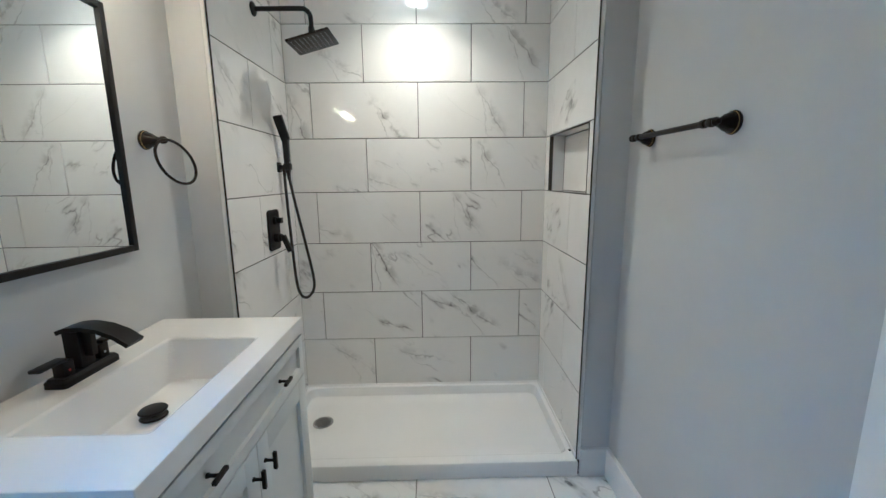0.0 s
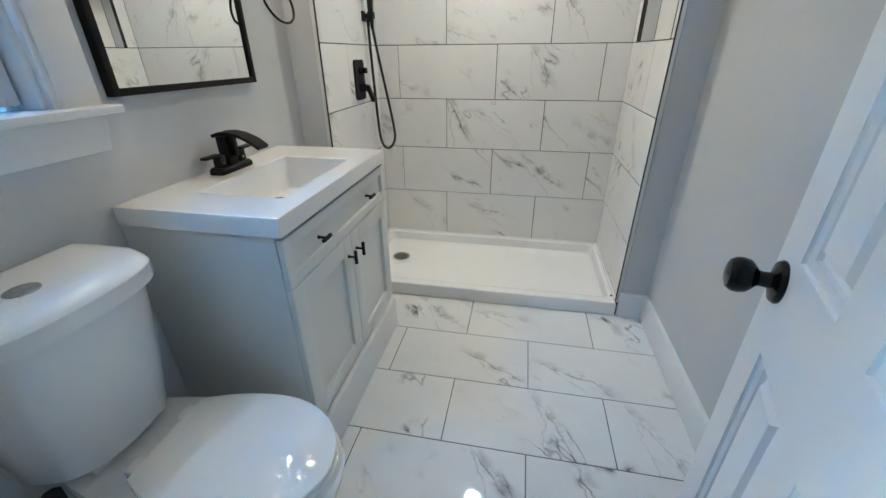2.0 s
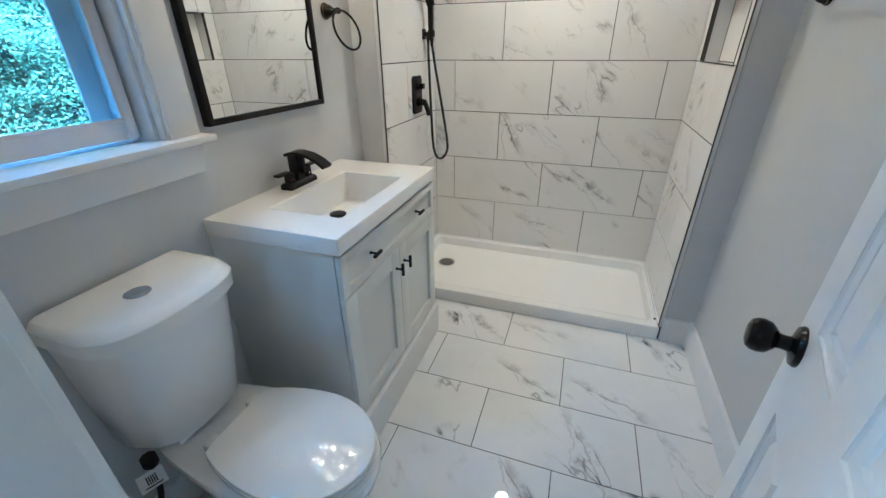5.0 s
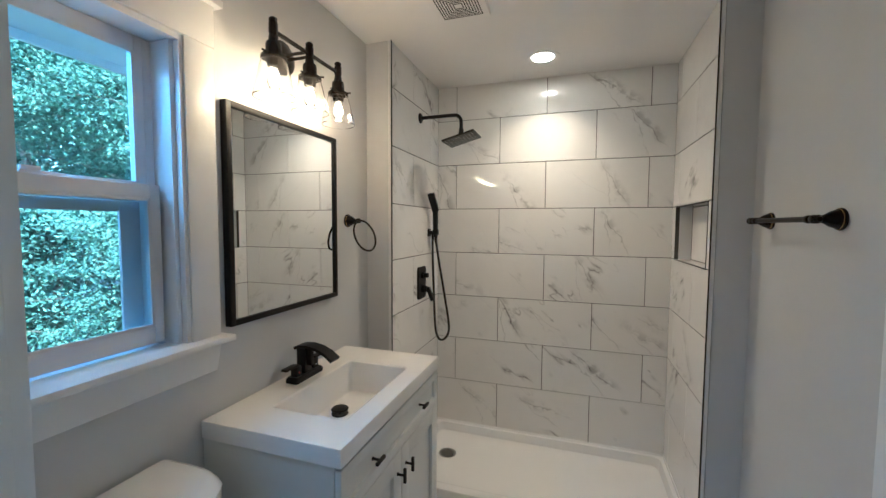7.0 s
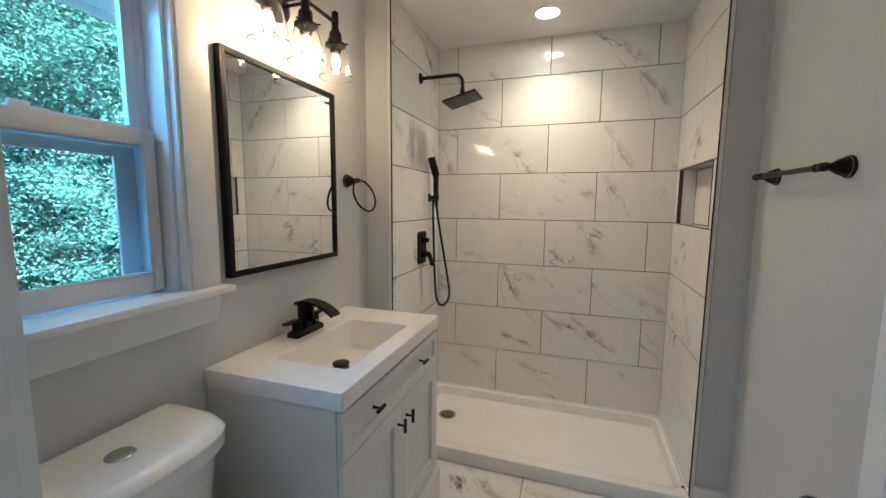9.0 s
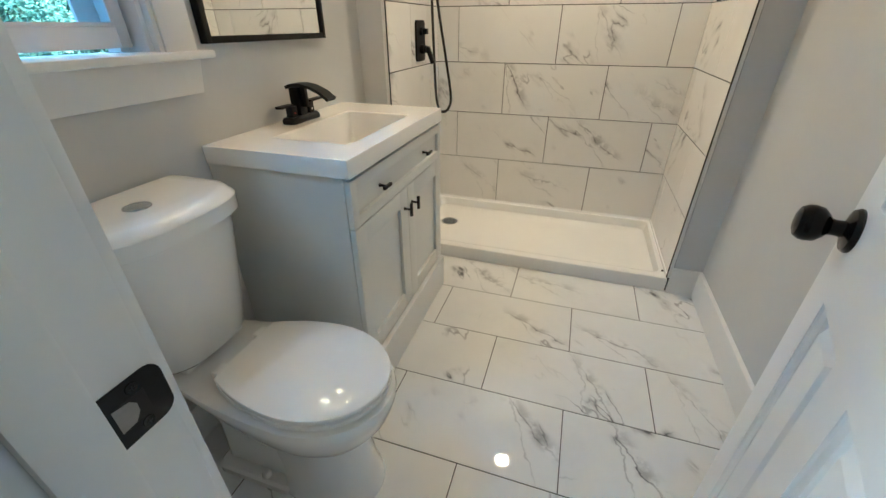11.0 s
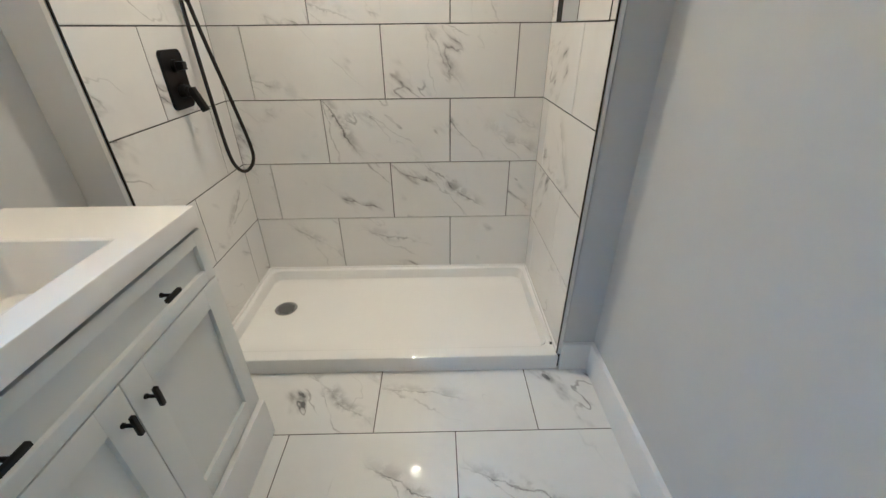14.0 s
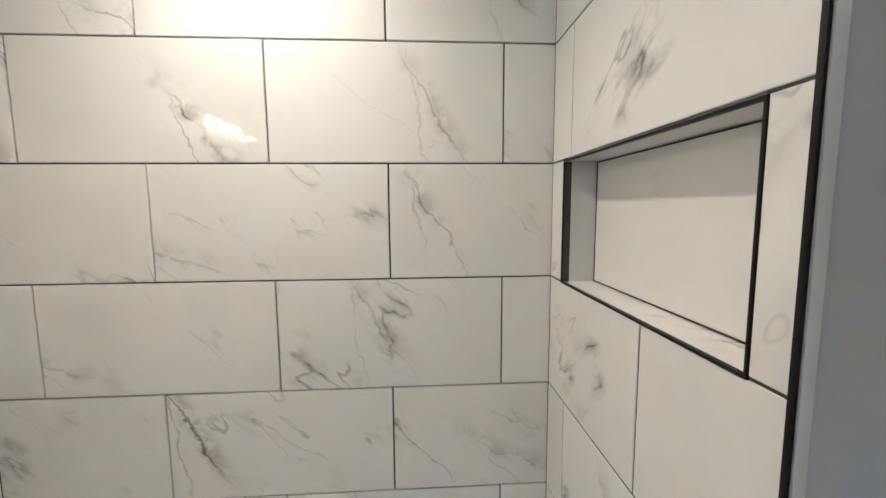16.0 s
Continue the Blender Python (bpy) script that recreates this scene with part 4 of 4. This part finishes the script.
def toilet():
    root = thing("toilet", (-0.66, TY, 0), "white two-piece toilet with a bowed tank and closed lid", "toilet")
    part("pedestal", loft([oval(-0.60, -0.345, 0.118, 0.0, 0.9), oval(-0.60, -0.346, 0.120, 0.012, 0.9), oval(-0.60, -0.356, 0.112, 0.03, 0.9), oval(-0.60, -0.368, 0.104, 0.12, 0.9), oval(-0.61, -0.368, 0.104, 0.20, 0.9),
                       oval(-0.64, -0.352, 0.118, 0.27, 0.8)]), M_CHINA, root)
    part("bowl", loft([oval(-0.66, -0.365, 0.105, 0.235, 0.8), oval(-0.74, -0.328, 0.142, 0.29, 0.75), oval(-0.82, -0.300, 0.163, 0.335, 0.62), oval(-0.87, -0.287, 0.173, 0.378, 0.66), oval(-0.90, -0.284, 0.175, 0.40, 0.68),
                       oval(-0.90, -0.288, 0.171, 0.413, 0.68), oval(-0.89, -0.298, 0.162, 0.418, 0.68)]), M_CHINA, root)
    part("foot", loft([rounded(-0.86, -0.58, TY - 0.112, TY + 0.112, 0.0, 0.03), rounded(-0.86, -0.58, TY - 0.112, TY + 0.112, 0.022, 0.03), rounded(-0.85, -0.58, TY - 0.104, TY + 0.104, 0.032, 0.03)]), M_CHINA, root)
    part("trapway", loft([rounded(-0.85, -0.58, TY - 0.075, TY + 0.075, 0.03, 0.03), rounded(-0.85, -0.58, TY - 0.068, TY + 0.068, 0.18, 0.03), rounded(-0.87, -0.58, TY - 0.09, TY + 0.09, 0.30, 0.03)]), M_CHINA, root)
    for side in (-1, 1):
        part("bolt_cap", lathe([(0, 0.022), (0.010, 0.019), (0.014, 0.008), (0.0145, 0.0), (0, 0.0)], Matrix.Translation((-0.68, TY + side * 0.092, 0.032)), 20), M_CHINA, root, "white bolt cap")

    def seat_ring(inset, z):
        cx = -0.50
        k = 1 - inset / 0.18
        return [(cx + (x - cx) * k, TY + (y - TY) * k, z) for x, y, _ in oval(-0.716, -0.295, 0.163, z, 0.67)]

    part("seat", loft([seat_ring(0.004, 0.422), seat_ring(0.0, 0.427), seat_ring(0.001, 0.436), seat_ring(0.008, 0.439)]), M_SEAT, root)
    part("lid", loft([seat_ring(0.007, 0.4405), seat_ring(0.001, 0.444), seat_ring(0.0, 0.452), seat_ring(0.002, 0.4560), seat_ring(0.010, 0.4582), seat_ring(0.035, 0.4604), seat_ring(0.075, 0.4626), seat_ring(0.12, 0.4638)]), M_SEAT, root, "closed white seat lid")
    for side in (-0.075, 0.075):
        part("hinge", box(-0.742, -0.712, TY + side - 0.02, TY + side + 0.02, 0.418, 0.448, b=0.006), M_SEAT, root)

    def tank_ring(z, half, front, side_front, inset=0.0):
        """front: x of the bowed middle, side_front: x where the bow meets the sides."""
        back = WL + 0.014
        h = half - inset
        n = 20
        out = [(back, TY - h, z), ((back + side_front) / 2, TY - h - 0.003, z), (side_front - 0.02, TY - h, z), (side_front - 0.005, TY - h + 0.006, z)]
        for k in range(1, n):
            u = -1 + 2 * k / n
            out.append((side_front + (front - inset - side_front) * (1 - abs(u) ** 3) ** 0.7, TY + (h - 0.004) * u, z))
        out += [(side_front - 0.005, TY + h - 0.006, z), (side_front - 0.02, TY + h, z), ((back + side_front) / 2, TY + h + 0.003, z), (back, TY + h, z)]
        return out

    part("tank", loft([tank_ring(0.424, 0.130, -0.825, -0.90), tank_ring(0.428, 0.145, -0.806, -0.893), tank_ring(0.440, 0.153, -0.794, -0.888), tank_ring(0.62, 0.167, -0.768, -0.85), tank_ring(0.80, 0.179, -0.752, -0.825)]), M_CHINA, root)
    part("tank_lid", loft([tank_ring(0.796, 0.187, -0.743, -0.812), tank_ring(0.799, 0.191, -0.738, -0.808), tank_ring(0.836, 0.192, -0.737, -0.807), tank_ring(0.841, 0.191, -0.738, -0.808, 0.002), tank_ring(0.853, 0.186, -0.749, -0.82, 0.006), tank_ring(0.858, 0.179, -0.760, -0.835, 0.012), tank_ring(0.8592, 0.155, -0.79, -0.86, 0.02)]), M_CHINA, root)
    part("flush_button", lathe([(0.0, 0.004), (0.021, 0.0035), (0.024, 0.002), (0.026, 0.003), (0.028, 0.002), (0.029, 0.0), (0, 0.0)], Matrix.Translation((-0.862, 0.592, 0.860)), 32), M_CHROME, root, "chrome two-part flush button")
    part("tank_neck", box(-0.93, -0.82, TY - 0.10, TY + 0.10, 0.40, 0.43, b=0.008), M_CHINA, root)


toilet()


def supply():
    y, z = 0.485, 0.078
    root = thing("water_supply_valve", (WL + 0.02, y, z), "chrome stop valve with a black hose and paper tag", "water valve")
    part("escutcheon", lathe([(0.009, 0.006), (0.020, 0.005), (0.029, 0.002), (0.030, 0.0), (0.009, 0.0)], toward((WL + 0.0165, y, z), (1, 0, 0)), 28), M_CHROME, root, "round chrome escutcheon")
    part("valve_body", join([lathe([(0, 0), (0.008, 0), (0.008, 0.03), (0.012, 0.032), (0.012, 0.058), (0.009, 0.062), (0, 0.062)], toward((WL + 0.017, y, z), (1, 0, 0)), 24),
                             lathe([(0, 0), (0.0085, 0), (0.0085, 0.03), (0.011, 0.031), (0.011, 0.042), (0, 0.042)], toward((WL + 0.062, y, z), (0, -0.6, 0.8)), 18)]), M_CHROME, root)
    part("valve_handle", lathe([(0, 0), (0.006, 0), (0.006, 0.014), (0.019, 0.016), (0.020, 0.024), (0.017, 0.028), (0, 0.029)], toward((WL + 0.078, y, z), (1, 0, 0)), 20), M_CHROME, root)
    part("supply_hose", tube(smooth_path([(WL + 0.064, y - 0.022, z + 0.032), (WL + 0.080, y - 0.042, z + 0.065), (WL + 0.104, y - 0.048, 0.195), (WL + 0.122, y - 0.036, 0.25), (WL + 0.132, y - 0.026, 0.32), (WL + 0.130, y - 0.020, 0.41)], 8), 0.0075, 12), M_RUBBER, root, "black braided supply hose")
    part("hose_nut", lathe([(0, 0.0), (0.017, 0.0), (0.020, 0.006), (0.020, 0.03), (0, 0.03)], Matrix.Translation((WL + 0.130, y - 0.020, 0.392)), 8), M_RUBBER, root, "black plastic coupling nut")
    face = toward((WL + 0.146, y - 0.040, 0.366), (0.80, -0.35, 0.75))
    tag = part("tag", box(-0.030, 0.030, -0.023, 0.023, -0.0005, 0.0005, m=face), M_PAPER, root, "small printed paper tag")
    bars = boxes([(-0.012 + 0.005 * k, -0.009 + 0.005 * k, -0.010, 0.012, 0.0008, 0.0011) for k in range(5)] + [(-0.020, 0.020, -0.017, -0.014, 0.0008, 0.0011)])
    bars.transform(face)
    part("print_bars", bars, M_DARK, tag, "dark printed bars")


supply()


# ---- door ----
DOOR_W, DOOR_T = 0.607, 0.035
DOOR_M = Matrix.Translation((0.316, 0.216, 0.0)) @ Euler((0, 0, radians(90 - 17.3))).to_matrix().to_4x4() @ Matrix.Translation((0, -0.035, 0))


def door():
    """Six-panel door; local x runs from the hinge to the latch, y across its thickness (0 to -T), z up."""
    root = thing("door_1", DOOR_M.translation, "white six-panel interior door with a black knob, standing open", "door")
    root["kind"] = "structure"
    stile, top, bottom = 0.098, 0.11, 0.210
    w, h, t = DOOR_W, 2.03, DOOR_T
    z_rows = [(bottom, 0.825), (0.99, 1.63), (1.73, h - top)]
    xs = [(stile, w / 2 - 0.042), (w / 2 + 0.048, w - stile)]
    rails = [(0.008, bottom), (0.825, 0.99), (1.63, 1.73), (h - top, h)]
    rows = [(0, stile, 0, t, 0.008, h), (w - stile, w, 0, t, 0.008, h)]
    rows += [(stile, w - stile, 0, t, a, b) for a, b in rails]
    rows += [(w / 2 - 0.042, w / 2 + 0.048, 0, t, a, b) for a, b in z_rows]
    body = boxes(rows)
    body.transform(DOOR_M)
    part("leaf", body, M_DOOR, root)
    for a, b in xs:
        for c, d in z_rows:
            def ring(i, y):
                return [(a + i, y, c + i), (b - i, y, c + i), (b - i, y, d - i), (a + i, y, d - i)]
            bm = join([loft([ring(-0.001, t - 0.0002), ring(0.002, t - 0.005), ring(0.013, t - 0.009), ring(0.0155, t - 0.0165), ring(0.024, t - 0.017), ring(0.038, t - 0.0045), ring(0.041, t - 0.004)], first=False),
                       loft([ring(-0.001, 0.0002), ring(0.014, 0.005), ring(0.020, 0.010), ring(0.030, 0.010), ring(0.052, 0.003), ring(0.056, 0.0025)], first=False)])
            bm.transform(DOOR_M)
            part("door_panel", bm, M_DOOR, root)
    for s, face in ((1, t), (-1, 0)):
        m = DOOR_M @ toward((w - 0.055, face, 0.935), (0, s, 0)) @ Matrix.Diagonal((1.08, 1.08, 1.08, 1))
        part("door_knob", lathe([(0, 0), (0.0325, 0), (0.033, 0.003), (0.030, 0.008), (0.020, 0.011), (0.0125, 0.013), (0.0115, 0.022), (0.0125, 0.028), (0.018, 0.032), (0.0255, 0.040), (0.0275, 0.050),
                                 (0.0265, 0.058), (0.022, 0.065), (0.014, 0.068), (0.0, 0.069)], m), M_KNOB, root, "round black door knob")
    part("latch_plate", join([box(w - 0.001, w + 0.0012, t / 2 - 0.0125, t / 2 + 0.0125, 0.925 - 0.028, 0.925 + 0.028, b=0.0005, m=DOOR_M)]), M_BLACK, root)


door()


def strike():
    x, y0, y1, z = DOOR_X0, YS - 0.046, YS - 0.001, 0.945
    root = thing("strike_plate", (x, y0, z), "black metal strike plate on the white door jamb", "strike plate")
    def outline(depth, inset):
        return [(x + depth, b, c) for b, c, _ in rounded(y0 + inset, y1 + 0.004 - inset, z - 0.0285 + inset, z + 0.0285 - inset, 0, (0.013, 0.001, 0.001, 0.013))]

    part("plate", loft([outline(0.0, 0.0), outline(0.0014, 0.0), outline(0.0018, 0.0005)]), M_BLACK, root)
    part("latch_hole", box(x + 0.0018, x + 0.0024, y0 + 0.005, y0 + 0.031, z - 0.0125, z + 0.0125, b=0.0002), M_DARK, root, "dark square latch hole")
    part("wood_edge", loft([[(x + 0.0024 + d, y0 + 0.005 + u - q, z + v) for u, v in ((0, -0.012), (0.012, -0.011), (0.017, -0.004), (0.0175, 0.004), (0.013, 0.010), (0, 0.012))] for d, q in ((0.0, 0.0), (0.0006, 0.0005))]), M_WOODEN, root, "rough pale wood in the latch hole")
    for s in (-1, 1):
        at = toward((x + 0.0018, y0 + 0.024, z + s * 0.0195), (1, 0, 0))
        screw = part("screw", lathe([(0, 0.0), (0.0052, 0.0), (0.0048, 0.0010), (0.0, 0.0014)], at, 18), M_BRONZE, root, "small dark screw")
        part("screw_slot", join([box(-0.0022, 0.0022, -0.0005, 0.0005, 0.0012, 0.0017, m=at), box(-0.0005, 0.0005, -0.0022, 0.0022, 0.0012, 0.0018, m=at)]), M_DARK, screw, "dark cross slot")


strike()


# ---- outside ----
solo("ground", box(-60, -1.2, -60, 60, -1.2, -1.0), M_GROUND, kind="structure")


def tree(seed, x, y, height, spread, leaves, big=1.0):
    rnd = random.Random(seed)
    root = thing("tree", (x, y, -1.0), "broad-leaved tree in full summer leaf, outside the window", "tree", "trees outside the window")
    trunk = [(x + rnd.uniform(-0.1, 0.1) * k, y + rnd.uniform(-0.1, 0.1) * k, -1.0 + height * 0.85 * k / 6) for k in range(7)]
    bits = [tube(trunk, [0.08 * (1 - 0.13 * k) for k in range(7)], 10)]
    tips = []
    for k in range(26):
        z = rnd.uniform(0.05, 0.85) * height - 1.0
        a = rnd.uniform(0, 2 * math.pi)
        ln = spread * rnd.uniform(0.55, 1.0) * (1 - 0.45 * max(0, (z / height - 0.4)))
        base = Vector((x, y, z))
        tip = base + Vector((math.cos(a) * ln, math.sin(a) * ln, rnd.uniform(0.1, 0.9)))
        mid = (base + tip) / 2 + Vector((0, 0, rnd.uniform(0.05, 0.3)))
        bits.append(tube(smooth_path([base, mid, tip], 4), [0.011 - 0.001 * j for j in range(9)], 6))
        tips.append((base, mid, tip))
    part("trunk", join(bits), M_BARK, root)
    rs = np.random.RandomState(seed)
    centres = []
    for base, mid, tip in tips:
        for _ in range(15):
            f = rnd.uniform(0.2, 1.1)
            centres.append(base.lerp(tip, f) + Vector((rnd.gauss(0, 0.22), rnd.gauss(0, 0.22), rnd.gauss(0.1, 0.18))))
    c = np.array(centres)[rs.randint(len(centres), size=leaves)] + rs.normal(0, 0.13 * big, (leaves, 3)) * (1, 1, 0.55)
    d = rs.normal(0, 1, (leaves, 3)) * (1, 1, 0.6)
    d /= np.linalg.norm(d, axis=1)[:, None]
    e = np.cross(d, rs.normal(0, 0.6, (leaves, 3)) + (0.4, 0, 1.2))
    e /= np.linalg.norm(e, axis=1)[:, None] + 1e-9
    s = rs.uniform(0.016, 0.034, (leaves, 1)) * big
    f = np.cross(d, e) * 0.25 * s
    verts = np.stack([c - d * s, c + e * s * 0.5 + f, c + d * s, c - e * s * 0.5 + f], 1).reshape(-1, 3)
    k = np.arange(leaves)[:, None] * 4
    faces = np.concatenate([k + (0, 1, 2), k + (0, 2, 3)], 1).reshape(-1, 3)
    me = bpy.data.meshes.new("crown")
    me.from_pydata(verts.tolist(), [], faces.tolist())
    me.materials.append(M_LEAF)
    me.transform(Matrix.Translation(-root.location))
    ob = new("crown", me)
    ob.parent = root
    tagged(ob, "dense green foliage")


tree(3, -5.2, 4.1, 6.0, 2.6, 90000)
tree(5, -6.8, 5.8, 7.0, 2.8, 90000)
tree(8, -7.5, 1.6, 7.5, 2.8, 90000)
tree(11, -9.5, 4.2, 9.0, 3.4, 80000)
tree(17, -9.0, 8.5, 9.0, 3.4, 60000)

tree(37, -7.6, 3.9, 6.5, 2.6, 60000, 1.3)
tree(23, -12.0, 6.0, 11.0, 4.6, 60000, 2.8)
tree(41, -11.0, 8.6, 10.0, 4.2, 60000, 2.6)
tree(29, -13.0, 1.5, 11.0, 5.0, 40000, 2.8)
tree(31, -12.0, 11.0, 11.0, 5.0, 50000, 2.8)
tree(43, -15.0, 7.5, 14.0, 6.0, 60000, 4.0)

# ---- tiles ----
TILE_MESH = {}
# tiles with a bold vein: a point near the tile's middle, then the stroke's centre on the tile, slant in degrees, strength
BOLD = {
    (0.18, YB, 0.55): (0.02, 0.02, -38, 1.0), (-0.12, YB, 0.855): (-0.24, 0.05, -60, 0.9), (0.40, YB, 0.855): (0.10, -0.05, -30, 0.5),
    (-0.42, YB, 1.16): (-0.24, -0.08, -20, 0.4), (0.18, YB, 1.16): (-0.05, 0.05, -60, 0.5), (-0.42, YB, 1.76): (0.14, -0.07, -50, 0.9),
    (0.18, YB, 1.76): (0.12, -0.02, -60, 0.5), (0.40, YB, 1.46): (-0.10, 0.0, -60, 0.6), (-0.12, YB, 1.46): (-0.26, -0.08, -20, 0.4),
    (-0.64, YB, 2.065): (0.10, -0.08, -30, 0.8), (0.40, YB, 2.065): (0.05, 0.05, -50, 0.7), (0.18, YB, 2.33): (0.10, 0.0, -34, 0.9),
    (-0.12, YB, 0.25): (0.0, 0.03, -15, 0.5), (-0.64, YB, 0.25): (0.10, 0.0, -40, 0.6), (-0.79, YB, 1.76): (0.0, -0.05, -70, 0.7),
    (TR, 2.3, 0.85): (0.0, 0.0, 50, 0.4), (TL, 2.4, 0.55): (0.05, 0.0, 40, 0.7), (TL, 2.2, 1.75): (0.0, 0.0, -35, 0.5),
    (0.45, 0.91, 0.0): (-0.06, 0.0, -62, 0.9), (0.16, 1.22, 0.0): (0.10, -0.02, -60, 0.6), (0.47, 1.53, 0.0): (-0.10, -0.05, -25, 0.8), (-0.14, 1.53, 0.0): (0.16, -0.05, -30, 0.7),
    (-0.14, 0.91, 0.0): (0.20, 0.05, -45, 0.7), (0.16, 0.60, 0.0): (0.04, 0.04, -55, 0.8), (-0.44, 1.84, 0.0): (0.14, 0.0, -40, 0.9), (0.17, 1.84, 0.0): (-0.14, 0.02, -10, 0.5), (0.62, 1.22, 0.0): (0.0, 0.0, -60, 0.6),
}


def tile(parent, center, w, h, normal, material, thick=0.009):
    """One tile: w along the wall, h up (or along y on the floor); its face lies at center, turned to normal."""
    key = (round(w, 4), round(h, 4), normal, material.name)
    if key not in TILE_MESH:
        bm = bmesh.new()
        e = 0.0012
        a, b = w / 2, h / 2
        low = [(-a, -b, -thick), (a, -b, -thick), (a, b, -thick), (-a, b, -thick)]
        mid = [(x, y, -e) for x, y, _ in low]
        top = [(x - math.copysign(e, x), y - math.copysign(e, y), 0) for x, y, _ in low]
        rings = [[bm.verts.new(p) for p in r] for r in (low, mid, top)]
        for p, q in zip(rings, rings[1:]):
            for i in range(4):
                bm.faces.new((p[i], p[(i + 1) % 4], q[(i + 1) % 4], q[i]))
        bm.faces.new(rings[2])
        turn = {"y": Matrix(((1, 0, 0), (0, 0, -1), (0, 1, 0))).to_4x4(), "x": Matrix(((0, 0, 1), (1, 0, 0), (0, 1, 0))).to_4x4(),
                "-x": Matrix(((0, 0, -1), (-1, 0, 0), (0, 1, 0))).to_4x4(), "z": Matrix.Identity(4)}[normal]
        bm.transform(turn)
        TILE_MESH[key] = finish("tile", bm, material)
    ob = new("tile", TILE_MESH[key])
    ob.location = center
    ob.parent = parent
    for (px, py, pz), (u, w, slant, strength) in BOLD.items():
        if (Vector(center) - Vector((px, py, pz))).length < 0.16:
            ob.color = (u + 0.5, w + 0.5, slant / 180 + 0.5, 1 - strength)
    return ob


def wall_rows():
    """Bottom and top of each course of the shower walls."""
    lines = [BASE_TILE - JOINT / 2] + [Z0 + ROW * k for k in range(7)] + [CEIL + JOINT / 2]
    return [(a + JOINT / 2, b - JOINT / 2) for a, b in zip(lines, lines[1:])]


def cut(lo, hi, joints):
    ends = [lo] + [j for j in joints if lo + 0.01 < j < hi - 0.01] + [hi]
    return [(a + (JOINT / 2 if k else 0), b - (JOINT / 2 if k < len(ends) - 2 else 0)) for k, (a, b) in enumerate(zip(ends, ends[1:]))]


EVEN = [-0.12 + PITCH * k for k in (-1, 0, 1)]
ODD = [-0.12 + PITCH * (k + 0.5) for k in (-2, -1, 0, 1)]
for n, (z0, z1) in enumerate(wall_rows()):
    for a, b in cut(TL, TR, ODD if n % 2 == 0 else EVEN):
        tile(wall_n, ((a + b) / 2, YB, (z0 + z1) / 2), b - a, z1 - z0, "y", M_TILE)
    for a, b in cut(FL + 0.005, YB - 0.001, [2.543 if n % 2 == 0 else 2.25]):
        tile(grout_w, (TL, (a + b) / 2, (z0 + z1) / 2), b - a, z1 - z0, "x", M_TILE)
    joint = (2.585, 2.268, 2.585, 2.262, None, 2.578, 2.28, 2.582)[n]
    if n == 4:
        tile(grout_e, (TR, (FR + 0.005 + NY0) / 2, (z0 + z1) / 2), NY0 - FR - 0.005, z1 - z0, "-x", M_TILE)
        tile(grout_e, (TR, (NY1 + YB) / 2, (z0 + z1) / 2), YB - NY1 - 0.001, z1 - z0, "-x", M_TILE)
    else:
        for a, b in cut(FR + 0.005, YB - 0.001, [joint]):
            tile(grout_e, (TR, (a + b) / 2, (z0 + z1) / 2), b - a, z1 - z0, "-x", M_TILE)

FROW = 0.3105
JOINT = 0.0032
FLOOR_JOINT = (-0.134, 0.169, -0.143, 0.161, -0.150, 0.165, -0.143)
for n in range(7):
    y1 = 2.0005 - FROW * n - JOINT / 2
    y0 = max(y1 - FROW + JOINT, -0.018)
    joints = [FLOOR_JOINT[n] + 0.610 * k for k in (-1, 0, 1)]
    for a, b in cut(WL, WR, joints):
        tile(floor, ((a + b) / 2, (y0 + y1) / 2, 0.0), b - a, y1 - y0, "z", M_FTILE)
